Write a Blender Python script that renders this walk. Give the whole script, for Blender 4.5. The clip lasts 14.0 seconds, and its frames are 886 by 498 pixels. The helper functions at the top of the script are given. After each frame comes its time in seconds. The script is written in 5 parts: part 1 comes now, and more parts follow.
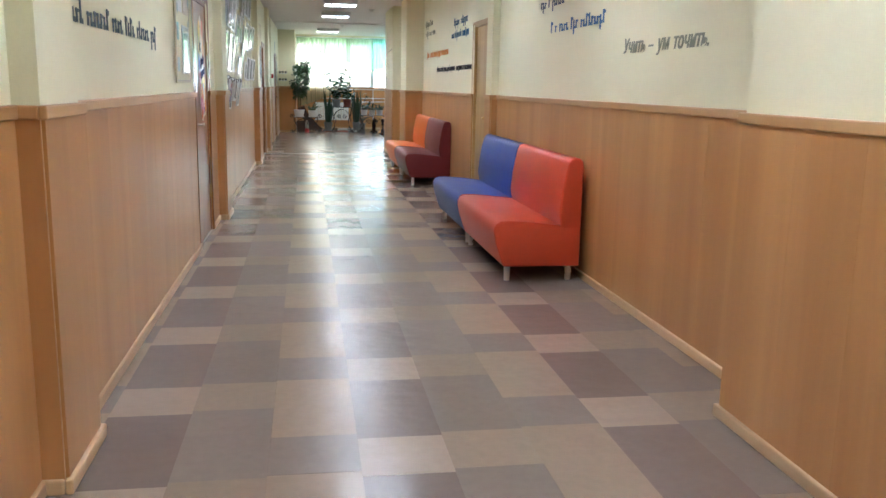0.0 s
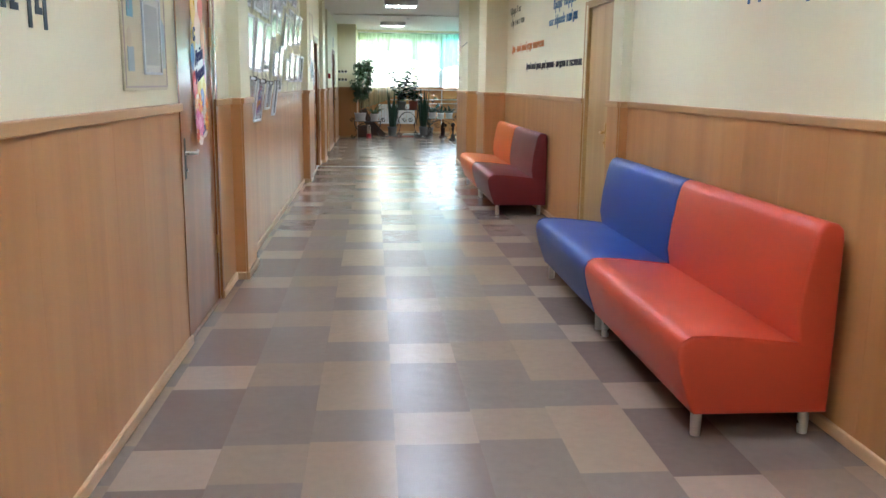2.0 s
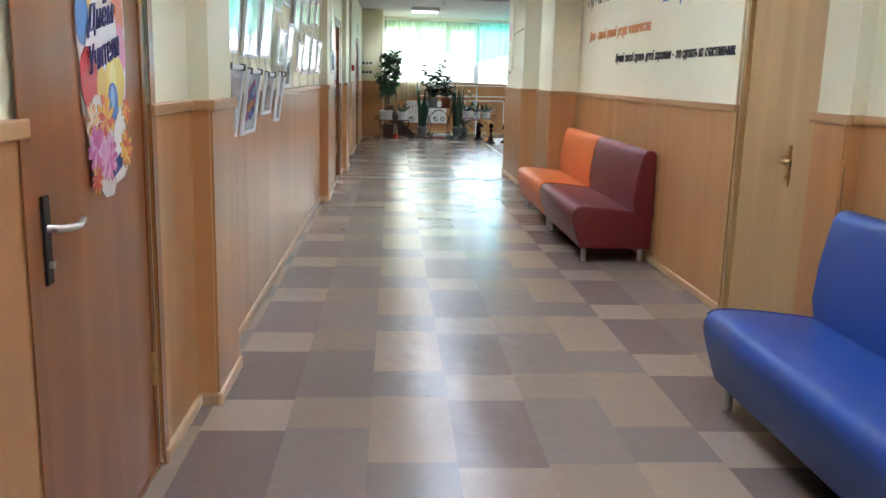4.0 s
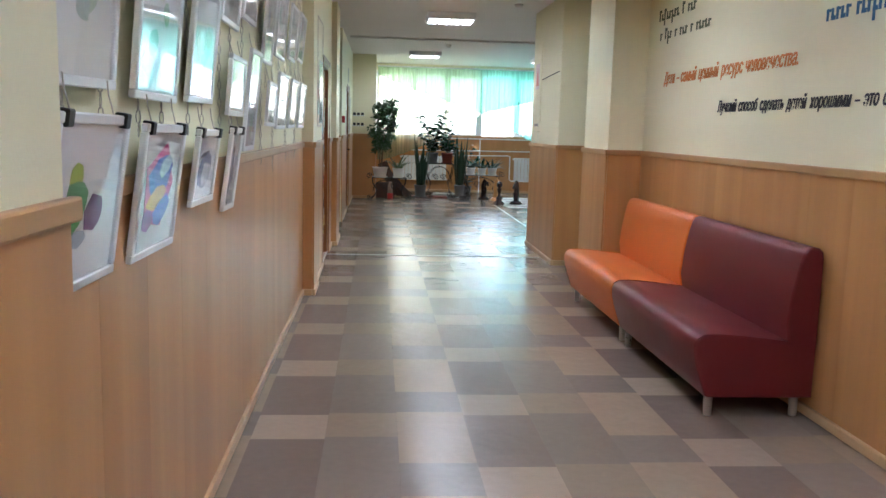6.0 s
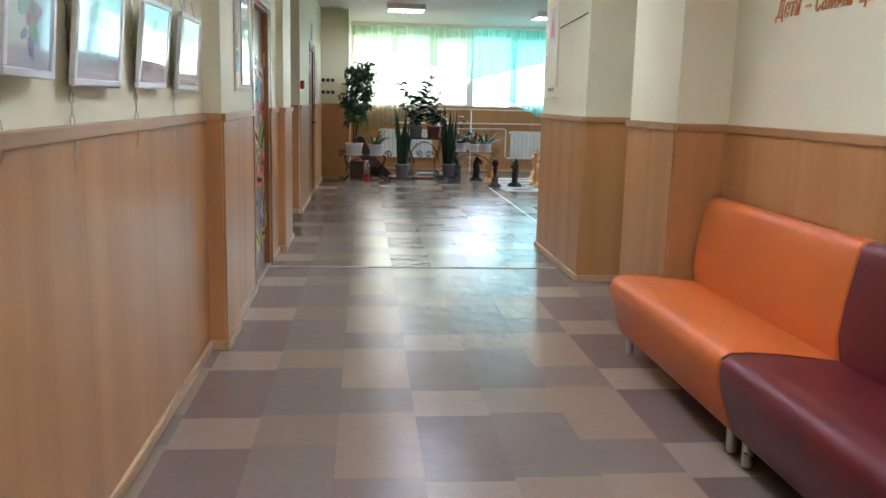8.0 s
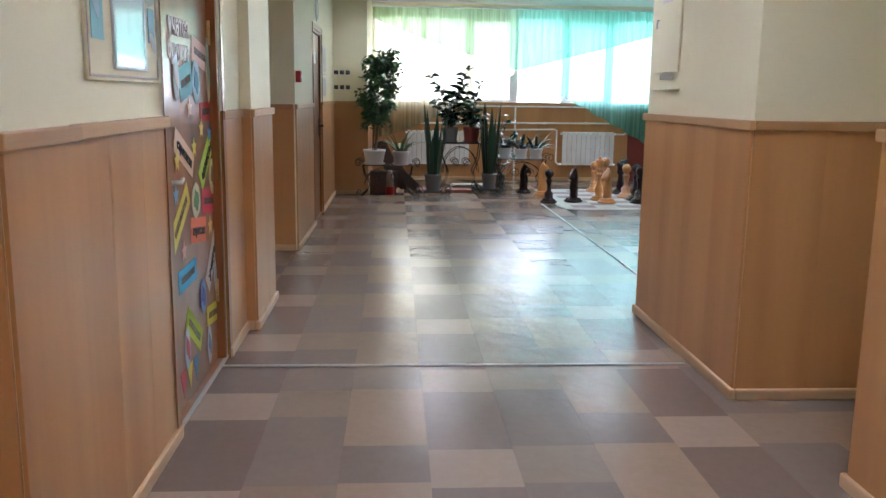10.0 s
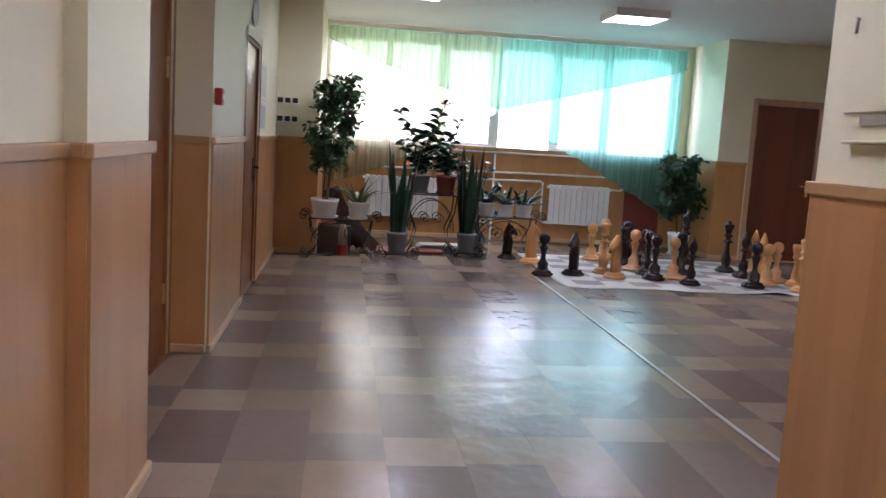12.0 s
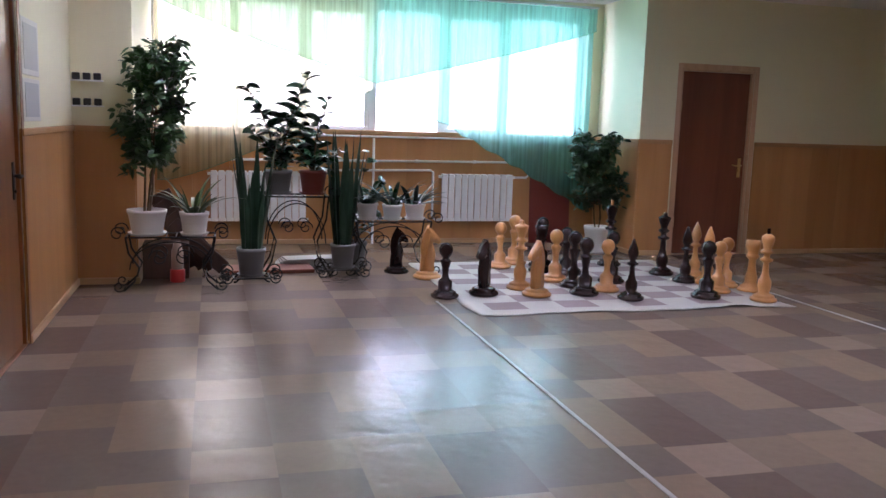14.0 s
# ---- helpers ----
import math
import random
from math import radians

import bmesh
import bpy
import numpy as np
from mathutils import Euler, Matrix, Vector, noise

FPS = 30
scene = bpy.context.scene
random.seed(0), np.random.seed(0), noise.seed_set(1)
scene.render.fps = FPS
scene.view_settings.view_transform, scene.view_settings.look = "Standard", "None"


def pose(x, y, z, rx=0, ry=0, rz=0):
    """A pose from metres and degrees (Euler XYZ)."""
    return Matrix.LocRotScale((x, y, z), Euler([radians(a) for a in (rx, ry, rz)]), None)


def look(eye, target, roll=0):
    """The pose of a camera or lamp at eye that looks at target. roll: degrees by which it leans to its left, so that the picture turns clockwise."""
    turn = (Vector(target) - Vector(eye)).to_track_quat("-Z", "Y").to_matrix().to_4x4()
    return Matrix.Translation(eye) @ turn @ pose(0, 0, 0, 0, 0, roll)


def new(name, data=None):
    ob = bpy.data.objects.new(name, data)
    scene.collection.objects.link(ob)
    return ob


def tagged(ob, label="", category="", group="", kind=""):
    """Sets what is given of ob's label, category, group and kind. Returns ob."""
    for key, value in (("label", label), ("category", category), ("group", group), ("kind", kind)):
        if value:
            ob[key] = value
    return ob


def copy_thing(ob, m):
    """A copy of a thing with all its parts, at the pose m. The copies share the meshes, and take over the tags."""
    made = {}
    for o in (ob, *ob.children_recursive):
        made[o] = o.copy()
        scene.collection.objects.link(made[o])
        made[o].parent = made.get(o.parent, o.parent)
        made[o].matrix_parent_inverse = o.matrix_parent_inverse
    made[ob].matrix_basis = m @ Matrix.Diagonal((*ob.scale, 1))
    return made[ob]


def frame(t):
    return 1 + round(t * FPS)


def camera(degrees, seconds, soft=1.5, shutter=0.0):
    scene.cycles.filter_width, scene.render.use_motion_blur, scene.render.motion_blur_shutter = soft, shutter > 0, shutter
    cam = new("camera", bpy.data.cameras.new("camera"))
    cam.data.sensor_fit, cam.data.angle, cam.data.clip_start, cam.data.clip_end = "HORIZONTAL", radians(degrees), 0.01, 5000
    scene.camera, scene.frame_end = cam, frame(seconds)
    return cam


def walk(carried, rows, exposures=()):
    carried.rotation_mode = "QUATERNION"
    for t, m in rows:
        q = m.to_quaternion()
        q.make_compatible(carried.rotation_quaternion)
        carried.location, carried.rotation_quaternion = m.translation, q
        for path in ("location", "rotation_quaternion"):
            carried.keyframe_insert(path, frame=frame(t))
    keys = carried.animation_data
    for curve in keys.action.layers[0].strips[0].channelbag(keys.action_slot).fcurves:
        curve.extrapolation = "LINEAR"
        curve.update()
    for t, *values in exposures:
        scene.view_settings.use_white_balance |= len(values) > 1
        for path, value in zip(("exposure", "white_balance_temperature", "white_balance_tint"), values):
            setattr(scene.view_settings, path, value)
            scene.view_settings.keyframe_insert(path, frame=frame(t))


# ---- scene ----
cam = camera(55.3, 14.0)
PATH = [
    (0, (-0.152, -0.685, 1.382), (0.161, 1.254, 1.004), 1.1),
    (0.5, (-0.168, -0.034, 1.372), (0.007, 1.913, 0.949), 1.5),
    (1, (-0.146, 0.644, 1.379), (0.009, 2.589, 0.94), 1.1),
    (1.5, (-0.084, 1.3, 1.409), (0.069, 3.248, 0.981), 1.3),
    (2, (-0.052, 1.993, 1.415), (0.111, 3.949, 1.031), 0.7),
    (2.2, (-0.038, 2.275, 1.404), (0.124, 4.23, 1.014), 0.3),
    (4.3, (-0.290, 4.979, 1.418), (-0.168, 6.935, 1.021), 1.7),
    (4.5, (-0.328, 5.241, 1.443), (-0.203, 7.211, 1.125), 1.7),
    (5, (-0.413, 5.846, 1.443), (-0.28, 7.821, 1.163), 2.5),
    (5.5, (-0.441, 6.442, 1.409), (-0.242, 8.412, 1.123), 2.2),
    (6, (-0.422, 7.035, 1.437), (-0.266, 9.009, 1.156), 1.6),
    (6.5, (-0.386, 7.665, 1.428), (-0.201, 9.635, 1.135), 1.2),
    (7, (-0.321, 8.273, 1.413), (-0.132, 10.233, 1.061), 1.5),
    (7.5, (-0.292, 8.882, 1.405), (-0.091, 10.841, 1.055), 1.5),
    (8, (-0.204, 9.557, 1.395), (-0.018, 11.519, 1.049), 1.4),
    (8.2, (-0.173, 9.807, 1.393), (-0.004, 11.773, 1.063), 2.0),
    (10.3, (-0.107, 12.67, 1.388), (-0.01, 14.635, 1.028), 0.4),
    (10.5, (-0.11, 12.89, 1.372), (-0.038, 14.856, 1.011), 0.7),
    (11, (-0.177, 13.514, 1.409), (-0.001, 15.474, 1.048), 2.4),
    (11.5, (-0.201, 14.137, 1.416), (-0.012, 16.098, 1.072), 4.0),
    (12, (-0.208, 14.752, 1.372), (0.036, 16.72, 1.114), 3.5),
    (12.5, (-0.144, 15.349, 1.423), (0.204, 17.299, 1.15), 3.1),
    (13, (-0.024, 15.923, 1.426), (0.437, 17.851, 1.162), 2.5),
    (13.5, (0.021, 16.458, 1.379), (0.477, 18.384, 1.094), 1.1),
    (14, (0.127, 16.92, 1.409), (0.651, 18.828, 1.114), 1.8),
]
walk(cam, [(t, look(eye, target, roll)) for t, eye, target, roll in PATH],
     exposures=[(0, 1.27, 5450, 11), (2.0, 1.28, 5350, 10), (4.5, 1.27, 5300, 10), (6.0, 1.02, 5400, 12), (7.5, 1.03, 5450, 13), (10.5, .86, 5600, 22), (12.0, .72, 5650, 30), (14.0, .82, 5600, 36)])

# ---- world and light ----
world = bpy.data.worlds.new("world")
scene.world = world
world.use_nodes = True
wn = world.node_tree.nodes
sky = wn.new("ShaderNodeTexSky")
sky.sky_type = "NISHITA"
sky.sun_disc = False
sky.dust_density = 4.0
sky.sun_elevation = radians(38)
sky.sun_rotation = radians(200)
wn["Background"].inputs[1].default_value = 0.13
world.node_tree.links.new(sky.outputs[0], wn["Background"].inputs[0])

sun = new("sun", bpy.data.lights.new("sun", "SUN"))
sun.data.energy = 0.6
sun.data.angle = radians(12)
sun.data.color = (1.0, 0.96, 0.9)
sun.matrix_world = look((0, 0, 10), (-4.0, -10.5, 0))

# skylight that enters by the window
daylight = new("window_daylight", bpy.data.lights.new("window_daylight", "AREA"))
daylight.data.shape = "RECTANGLE"
daylight.data.size, daylight.data.size_y = 4.5, 1.4
daylight.data.energy = 85
daylight.data.color = (0.94, 0.96, 1.0)
daylight.matrix_world = look((2.0, 26.84, 1.98), (2.0, 20, 1.2))

# ---- helpers for building ----
XL, XL2, XR, HALL_Y, CEIL = -1.06, -.99, 1.855, 17.64, 2.87
RAIL = 1.30


def part(name, bm, material, parent=None, label="", smooth=False):
    me = bpy.data.meshes.new(name)
    bm.normal_update()
    bm.to_mesh(me)
    bm.free()
    if smooth:
        me.shade_smooth()
    for m in (material if isinstance(material, (list, tuple)) else [material]):
        me.materials.append(m)
    ob = new(name, me)
    if parent is not None:
        ob.parent = parent
    if label:
        ob["label"] = label
    return ob


def share(name, mesh, m, parent=None):
    """One more object on a mesh that exists."""
    ob = new(name, mesh)
    ob.matrix_basis = m
    if parent is not None:
        ob.parent = parent
    return ob


def thing(name, m, label, category, group="", kind=""):
    ob = new(name)
    ob.matrix_basis = m
    return tagged(ob, label, category, group, kind)


def add_box(bm, x0, x1, y0, y1, z0, z1, bevel=0.0, seg=1, m=None, mat=0):
    g = bmesh.ops.create_cube(bm, size=1)
    vs = g["verts"]
    for v in vs:
        v.co = Vector((x0 + (v.co.x + .5) * (x1 - x0), y0 + (v.co.y + .5) * (y1 - y0), z0 + (v.co.z + .5) * (z1 - z0)))
    fs = list({f for v in vs for f in v.link_faces})
    for f in fs:
        f.material_index = mat
    if bevel:
        es = list({e for v in vs for e in v.link_edges})
        r = bmesh.ops.bevel(bm, geom=es, offset=bevel, segments=seg, affect="EDGES", profile=.5)
        vs = list({v for f in r["faces"] for v in f.verts} | {v for v in vs if v.is_valid})
    if m is not None:
        bmesh.ops.transform(bm, matrix=m, verts=vs)
    return vs


def box(*a, **k):
    bm = bmesh.new()
    add_box(bm, *a, **k)
    return bm


def lathe(bm, prof, n=20, m=None, mat=0):
    """Turns a profile of (radius, height) about z."""
    rings = []
    m = m or Matrix()
    for r, z in prof:
        if r < 1e-5:
            rings.append([bm.verts.new(m @ Vector((0, 0, z)))])
        else:
            rings.append([bm.verts.new(m @ Vector((r * math.cos(2 * math.pi * i / n), r * math.sin(2 * math.pi * i / n), z))) for i in range(n)])
    for a, b in zip(rings, rings[1:]):
        for i in range(n):
            j = (i + 1) % n
            if len(a) == 1 and len(b) == 1:
                continue
            vs = [a[0], b[j], b[i]] if len(a) == 1 else [a[i], a[j], b[0]] if len(b) == 1 else [a[i], a[j], b[j], b[i]]
            f = bm.faces.new(vs)
            f.material_index = mat
    return bm


def tube(bm, pts, r, n=8, mat=0, closed_ends=True):
    """A round bar along the points; r a number or one radius a point."""
    pts = [Vector(p) for p in pts]
    rs = r if isinstance(r, (list, tuple)) else [r] * len(pts)
    rings = []
    up = Vector((0, 0, 1))
    for i, p in enumerate(pts):
        d = (pts[min(i + 1, len(pts) - 1)] - pts[max(i - 1, 0)]).normalized()
        a = d.cross(up)
        if a.length < .05:
            a = d.cross(Vector((1, 0, 0)))
        a.normalize()
        b = d.cross(a)
        rings.append([bm.verts.new(p + rs[i] * (math.cos(2 * math.pi * k / n) * a + math.sin(2 * math.pi * k / n) * b)) for k in range(n)])
    for A, B in zip(rings, rings[1:]):
        for k in range(n):
            f = bm.faces.new((A[k], A[(k + 1) % n], B[(k + 1) % n], B[k]))
            f.material_index = mat
            f.smooth = True
    if closed_ends:
        for R in (rings[0], rings[-1]):
            f = bm.faces.new(R)
            f.material_index = mat
    return bm


def prism(bm, poly, z0, z1, m=None, mat=0):
    """An outline of (x, y) points raised from z0 to z1."""
    m = m or Matrix()
    lo = [bm.verts.new(m @ Vector((x, y, z0))) for x, y in poly]
    hi = [bm.verts.new(m @ Vector((x, y, z1))) for x, y in poly]
    fs = [bm.faces.new(lo[::-1]), bm.faces.new(hi)]
    for i in range(len(poly)):
        j = (i + 1) % len(poly)
        fs.append(bm.faces.new((lo[i], lo[j], hi[j], hi[i])))
    for f in fs:
        f.material_index = mat
    return bm


def face_at(x, y, rz):
    """The frame of a wall face: X runs along it, Y goes into the wall, Z is up. rz 90: a face to +x, -90: to -x, 0: to -y."""
    return pose(x, y, 0, 0, 0, rz)


# ---- materials ----
def mat_new(name):
    m = bpy.data.materials.new(name)
    m.use_nodes = True
    return m, m.node_tree.nodes, m.node_tree.links, m.node_tree.nodes["Principled BSDF"]


def surface(name, col, rough=.5, metal=0.0, vary=.08, scale=8.0, bump=.02, bscale=60.0, per_object=0.0, island=False, spec=.5, coat=0.0, stretch=(1, 1, 1), rvary=.08, coords="Object"):
    """A plain surface with variation at two scales, fine relief and uneven gloss."""
    m, n, l, b = mat_new(name)
    tc = n.new("ShaderNodeTexCoord")
    mp = n.new("ShaderNodeMapping")
    mp.inputs["Scale"].default_value = stretch
    if coords == "World":
        geo = n.new("ShaderNodeNewGeometry")
        l.new(geo.outputs["Position"], mp.inputs[0])
    else:
        l.new(tc.outputs[coords], mp.inputs[0])
    n1 = n.new("ShaderNodeTexNoise")
    n1.inputs["Scale"].default_value, n1.inputs["Detail"].default_value = scale, 6
    n2 = n.new("ShaderNodeTexNoise")
    n2.inputs["Scale"].default_value, n2.inputs["Detail"].default_value = bscale, 4
    l.new(mp.outputs[0], n1.inputs[0])
    l.new(mp.outputs[0], n2.inputs[0])
    add = n.new("ShaderNodeMath")
    add.operation = "MULTIPLY_ADD"
    add.inputs[1].default_value = .35
    l.new(n2.outputs[0], add.inputs[0])
    l.new(n1.outputs[0], add.inputs[2])
    mr = n.new("ShaderNodeMapRange")
    mr.inputs[1].default_value, mr.inputs[2].default_value = .35, 1.0
    mr.inputs[3].default_value, mr.inputs[4].default_value = 1 - vary, 1 + vary
    l.new(add.outputs[0], mr.inputs[0])
    val = mr.outputs[0]
    if per_object:
        src = n.new("ShaderNodeNewGeometry").outputs["Random Per Island"] if island else n.new("ShaderNodeObjectInfo").outputs["Random"]
        mr2 = n.new("ShaderNodeMapRange")
        mr2.inputs[3].default_value, mr2.inputs[4].default_value = 1 - per_object, 1 + per_object
        l.new(src, mr2.inputs[0])
        mu = n.new("ShaderNodeMath")
        mu.operation = "MULTIPLY"
        l.new(val, mu.inputs[0])
        l.new(mr2.outputs[0], mu.inputs[1])
        val = mu.outputs[0]
    mix = n.new("ShaderNodeVectorMath")
    mix.operation = "SCALE"
    mix.inputs[0].default_value = col
    l.new(val, mix.inputs["Scale"])
    l.new(mix.outputs[0], b.inputs["Base Color"])
    rr = n.new("ShaderNodeMapRange")
    rr.inputs[3].default_value, rr.inputs[4].default_value = max(0, rough - rvary), min(1, rough + rvary)
    l.new(n1.outputs[0], rr.inputs[0])
    l.new(rr.outputs[0], b.inputs["Roughness"])
    b.inputs["Metallic"].default_value = metal
    b.inputs["Specular IOR Level"].default_value = spec
    b.inputs["Coat Weight"].default_value = coat
    b.inputs["Coat Roughness"].default_value = .1
    if bump:
        bp = n.new("ShaderNodeBump")
        bp.inputs["Strength"].default_value = bump
        bp.inputs["Distance"].default_value = .01
        l.new(n2.outputs[0], bp.inputs["Height"])
        l.new(bp.outputs[0], b.inputs["Normal"])
    return m


def wood(name, dark, light, rough=.35, grain=14.0, per_object=.06, axis="Z", coat=.15, bump=.03):
    """Long wavy grain along an axis, in world places shifted for each object."""
    m, n, l, b = mat_new(name)
    geo = n.new("ShaderNodeNewGeometry")
    oi = n.new("ShaderNodeObjectInfo")
    off = n.new("ShaderNodeVectorMath")
    off.operation = "SCALE"
    off.inputs[0].default_value = (3.7, 2.9, 5.3)
    l.new(oi.outputs["Random"], off.inputs["Scale"])
    ad = n.new("ShaderNodeVectorMath")
    l.new(geo.outputs["Position"], ad.inputs[0])
    l.new(off.outputs[0], ad.inputs[1])
    mp = n.new("ShaderNodeMapping")
    k = .06
    mp.inputs["Scale"].default_value = {"Z": (1, 1, k), "Y": (1, k, 1), "X": (k, 1, 1)}[axis]
    l.new(ad.outputs[0], mp.inputs[0])
    n1 = n.new("ShaderNodeTexNoise")
    n1.inputs["Scale"].default_value, n1.inputs["Detail"].default_value, n1.inputs["Distortion"].default_value = grain, 5, .6
    n2 = n.new("ShaderNodeTexNoise")
    n2.inputs["Scale"].default_value, n2.inputs["Detail"].default_value = grain * 9, 3
    l.new(mp.outputs[0], n1.inputs[0])
    l.new(mp.outputs[0], n2.inputs[0])
    mx = n.new("ShaderNodeMath")
    mx.operation = "MULTIPLY_ADD"
    mx.inputs[1].default_value = .14
    l.new(n2.outputs[0], mx.inputs[0])
    l.new(n1.outputs[0], mx.inputs[2])
    cr = n.new("ShaderNodeValToRGB")
    cr.color_ramp.elements[0].position, cr.color_ramp.elements[0].color = .34, (*dark, 1)
    cr.color_ramp.elements[1].position, cr.color_ramp.elements[1].color = .78, (*light, 1)
    l.new(mx.outputs[0], cr.inputs[0])
    mr2 = n.new("ShaderNodeMapRange")
    mr2.inputs[3].default_value, mr2.inputs[4].default_value = 1 - per_object, 1 + per_object
    l.new(oi.outputs["Random"], mr2.inputs[0])
    sc = n.new("ShaderNodeVectorMath")
    sc.operation = "SCALE"
    l.new(cr.outputs[0], sc.inputs[0])
    l.new(mr2.outputs[0], sc.inputs["Scale"])
    l.new(sc.outputs[0], b.inputs["Base Color"])
    b.inputs["Roughness"].default_value = rough
    b.inputs["Coat Weight"].default_value = coat
    b.inputs["Coat Roughness"].default_value = .18
    bp = n.new("ShaderNodeBump")
    bp.inputs["Strength"].default_value = bump
    bp.inputs["Distance"].default_value = .01
    l.new(mx.outputs[0], bp.inputs["Height"])
    l.new(bp.outputs[0], b.inputs["Normal"])
    return m


def lino(name, col):
    """Waxed linoleum: marbled print, broad unevenness of the sheet and dull scuffs."""
    m, n, l, b = mat_new(name)
    geo = n.new("ShaderNodeNewGeometry")
    oi = n.new("ShaderNodeObjectInfo")
    n1 = n.new("ShaderNodeTexNoise")
    n1.inputs["Scale"].default_value, n1.inputs["Detail"].default_value, n1.inputs["Distortion"].default_value = 22, 5, .2
    n2 = n.new("ShaderNodeTexNoise")
    n2.inputs["Scale"].default_value, n2.inputs["Detail"].default_value = 160, 2
    n3 = n.new("ShaderNodeTexNoise")
    n3.inputs["Scale"].default_value, n3.inputs["Detail"].default_value = 1.4, 3
    for q in (n1, n2, n3):
        l.new(geo.outputs["Position"], q.inputs[0])
    ma = n.new("ShaderNodeMath")
    ma.operation = "MULTIPLY_ADD"
    ma.inputs[1].default_value = .4
    l.new(n2.outputs[0], ma.inputs[0])
    l.new(n1.outputs[0], ma.inputs[2])
    mr = n.new("ShaderNodeMapRange")
    mr.inputs[1].default_value, mr.inputs[2].default_value, mr.inputs[3].default_value, mr.inputs[4].default_value = .4, 1.0, .95, 1.05
    l.new(ma.outputs[0], mr.inputs[0])
    mr2 = n.new("ShaderNodeMapRange")
    mr2.inputs[3].default_value, mr2.inputs[4].default_value = .93, 1.07
    l.new(oi.outputs["Random"], mr2.inputs[0])
    mu = n.new("ShaderNodeMath")
    mu.operation = "MULTIPLY"
    l.new(mr.outputs[0], mu.inputs[0])
    l.new(mr2.outputs[0], mu.inputs[1])
    sc = n.new("ShaderNodeVectorMath")
    sc.operation = "SCALE"
    sc.inputs[0].default_value = col
    l.new(mu.outputs[0], sc.inputs["Scale"])
    l.new(sc.outputs[0], b.inputs["Base Color"])
    rr = n.new("ShaderNodeMapRange")
    rr.inputs[1].default_value, rr.inputs[2].default_value, rr.inputs[3].default_value, rr.inputs[4].default_value = .3, .7, .21, .262
    l.new(n3.outputs[0], rr.inputs[0])
    l.new(rr.outputs[0], b.inputs["Roughness"])
    # waves of the sheet and a fine grain
    n4 = n.new("ShaderNodeTexNoise")
    n4.inputs["Scale"].default_value, n4.inputs["Detail"].default_value = 5.5, 2
    l.new(geo.outputs["Position"], n4.inputs[0])
    b1 = n.new("ShaderNodeBump")
    b1.inputs["Strength"].default_value, b1.inputs["Distance"].default_value = .32, .02
    l.new(n4.outputs[0], b1.inputs["Height"])
    b2 = n.new("ShaderNodeBump")
    b2.inputs["Strength"].default_value, b2.inputs["Distance"].default_value = .05, .003
    l.new(n2.outputs[0], b2.inputs["Height"])
    l.new(b1.outputs[0], b2.inputs["Normal"])
    l.new(b2.outputs[0], b.inputs["Normal"])
    b.inputs["Specular IOR Level"].default_value = .29
    return m


def glow(name, col, strength):
    m, n, l, b = mat_new(name)
    b.inputs["Base Color"].default_value = (.9, .9, .9, 1)
    b.inputs["Emission Color"].default_value = (*col, 1)
    b.inputs["Emission Strength"].default_value = strength
    return m


M_WALL = surface("cream_paint", (.80, .755, .52), .55, vary=.03, scale=1.3, bump=.06, bscale=90, coords="World")
M_CEIL = surface("ceiling_paint", (.80, .78, .74), .7, vary=.03, scale=1.0, bump=.05, bscale=70, coords="World")
M_PANEL = wood("beech_panel", (.44, .205, .066), (.57, .292, .106), .36, 4, .035, "Z", .22, .01)
M_RAIL = wood("rail_pine", (.40, .21, .075), (.56, .33, .14), .4, 10, .08, "Y", .1, .03)
M_RAILX = wood("rail_pine_cross", (.40, .21, .075), (.56, .33, .14), .4, 10, .08, "X", .1, .03)
M_BASE = wood("pale_baseboard", (.50, .31, .15), (.64, .43, .24), .4, 10, .08, "Y", .1, .03)
M_BASEX = wood("pale_baseboard_cross", (.50, .31, .15), (.64, .43, .24), .4, 10, .08, "X", .1, .03)
M_DOOR = wood("brown_door", (.20, .065, .016), (.33, .125, .035), .28, 6, .04, "Z", .35, .015)
M_DOORL = wood("oak_door", (.44, .27, .10), (.56, .37, .16), .38, 6, .04, "Z", .1, .015)
M_DOORR = wood("red_brown_door", (.16, .045, .022), (.24, .075, .035), .4, 6, .04, "Z", .1, .015)
M_METAL = surface("worn_steel", (.62, .60, .56), .3, 1.0, .06, 30, .02, 200)
M_BRASS = surface("brass", (.62, .42, .18), .3, 1.0, .06, 30, .02, 200)
M_BLACKM = surface("black_iron", (.025, .024, .023), .45, .6, .1, 30, .05, 120)
M_DARK = surface("dark_plastic", (.03, .028, .026), .45, 0, .1, 30, .03, 120)
M_WHITE = surface("white_plastic", (.82, .82, .80), .4, 0, .03, 6, .02, 90)
M_LINO = [lino("lino_dark", (.190, .140, .110)), lino("lino_light", (.335, .255, .188)), lino("lino_tan", (.275, .208, .148)), lino("lino_grey", (.222, .174, .138)), lino("lino_sand", (.305, .226, .156))]
M_LAMP = glow("lamp_diffuser", (.97, 1.0, 1.03), 20.0)


# ---- floor ----
floor = tagged(part("floor", box(-4, 12, -6, 30, -.2, -.004), M_LINO[3]), "waxed linoleum floor printed with brown and beige tiles", "floor", kind="structure")

TILE = 1 / 3
tile_meshes = {}


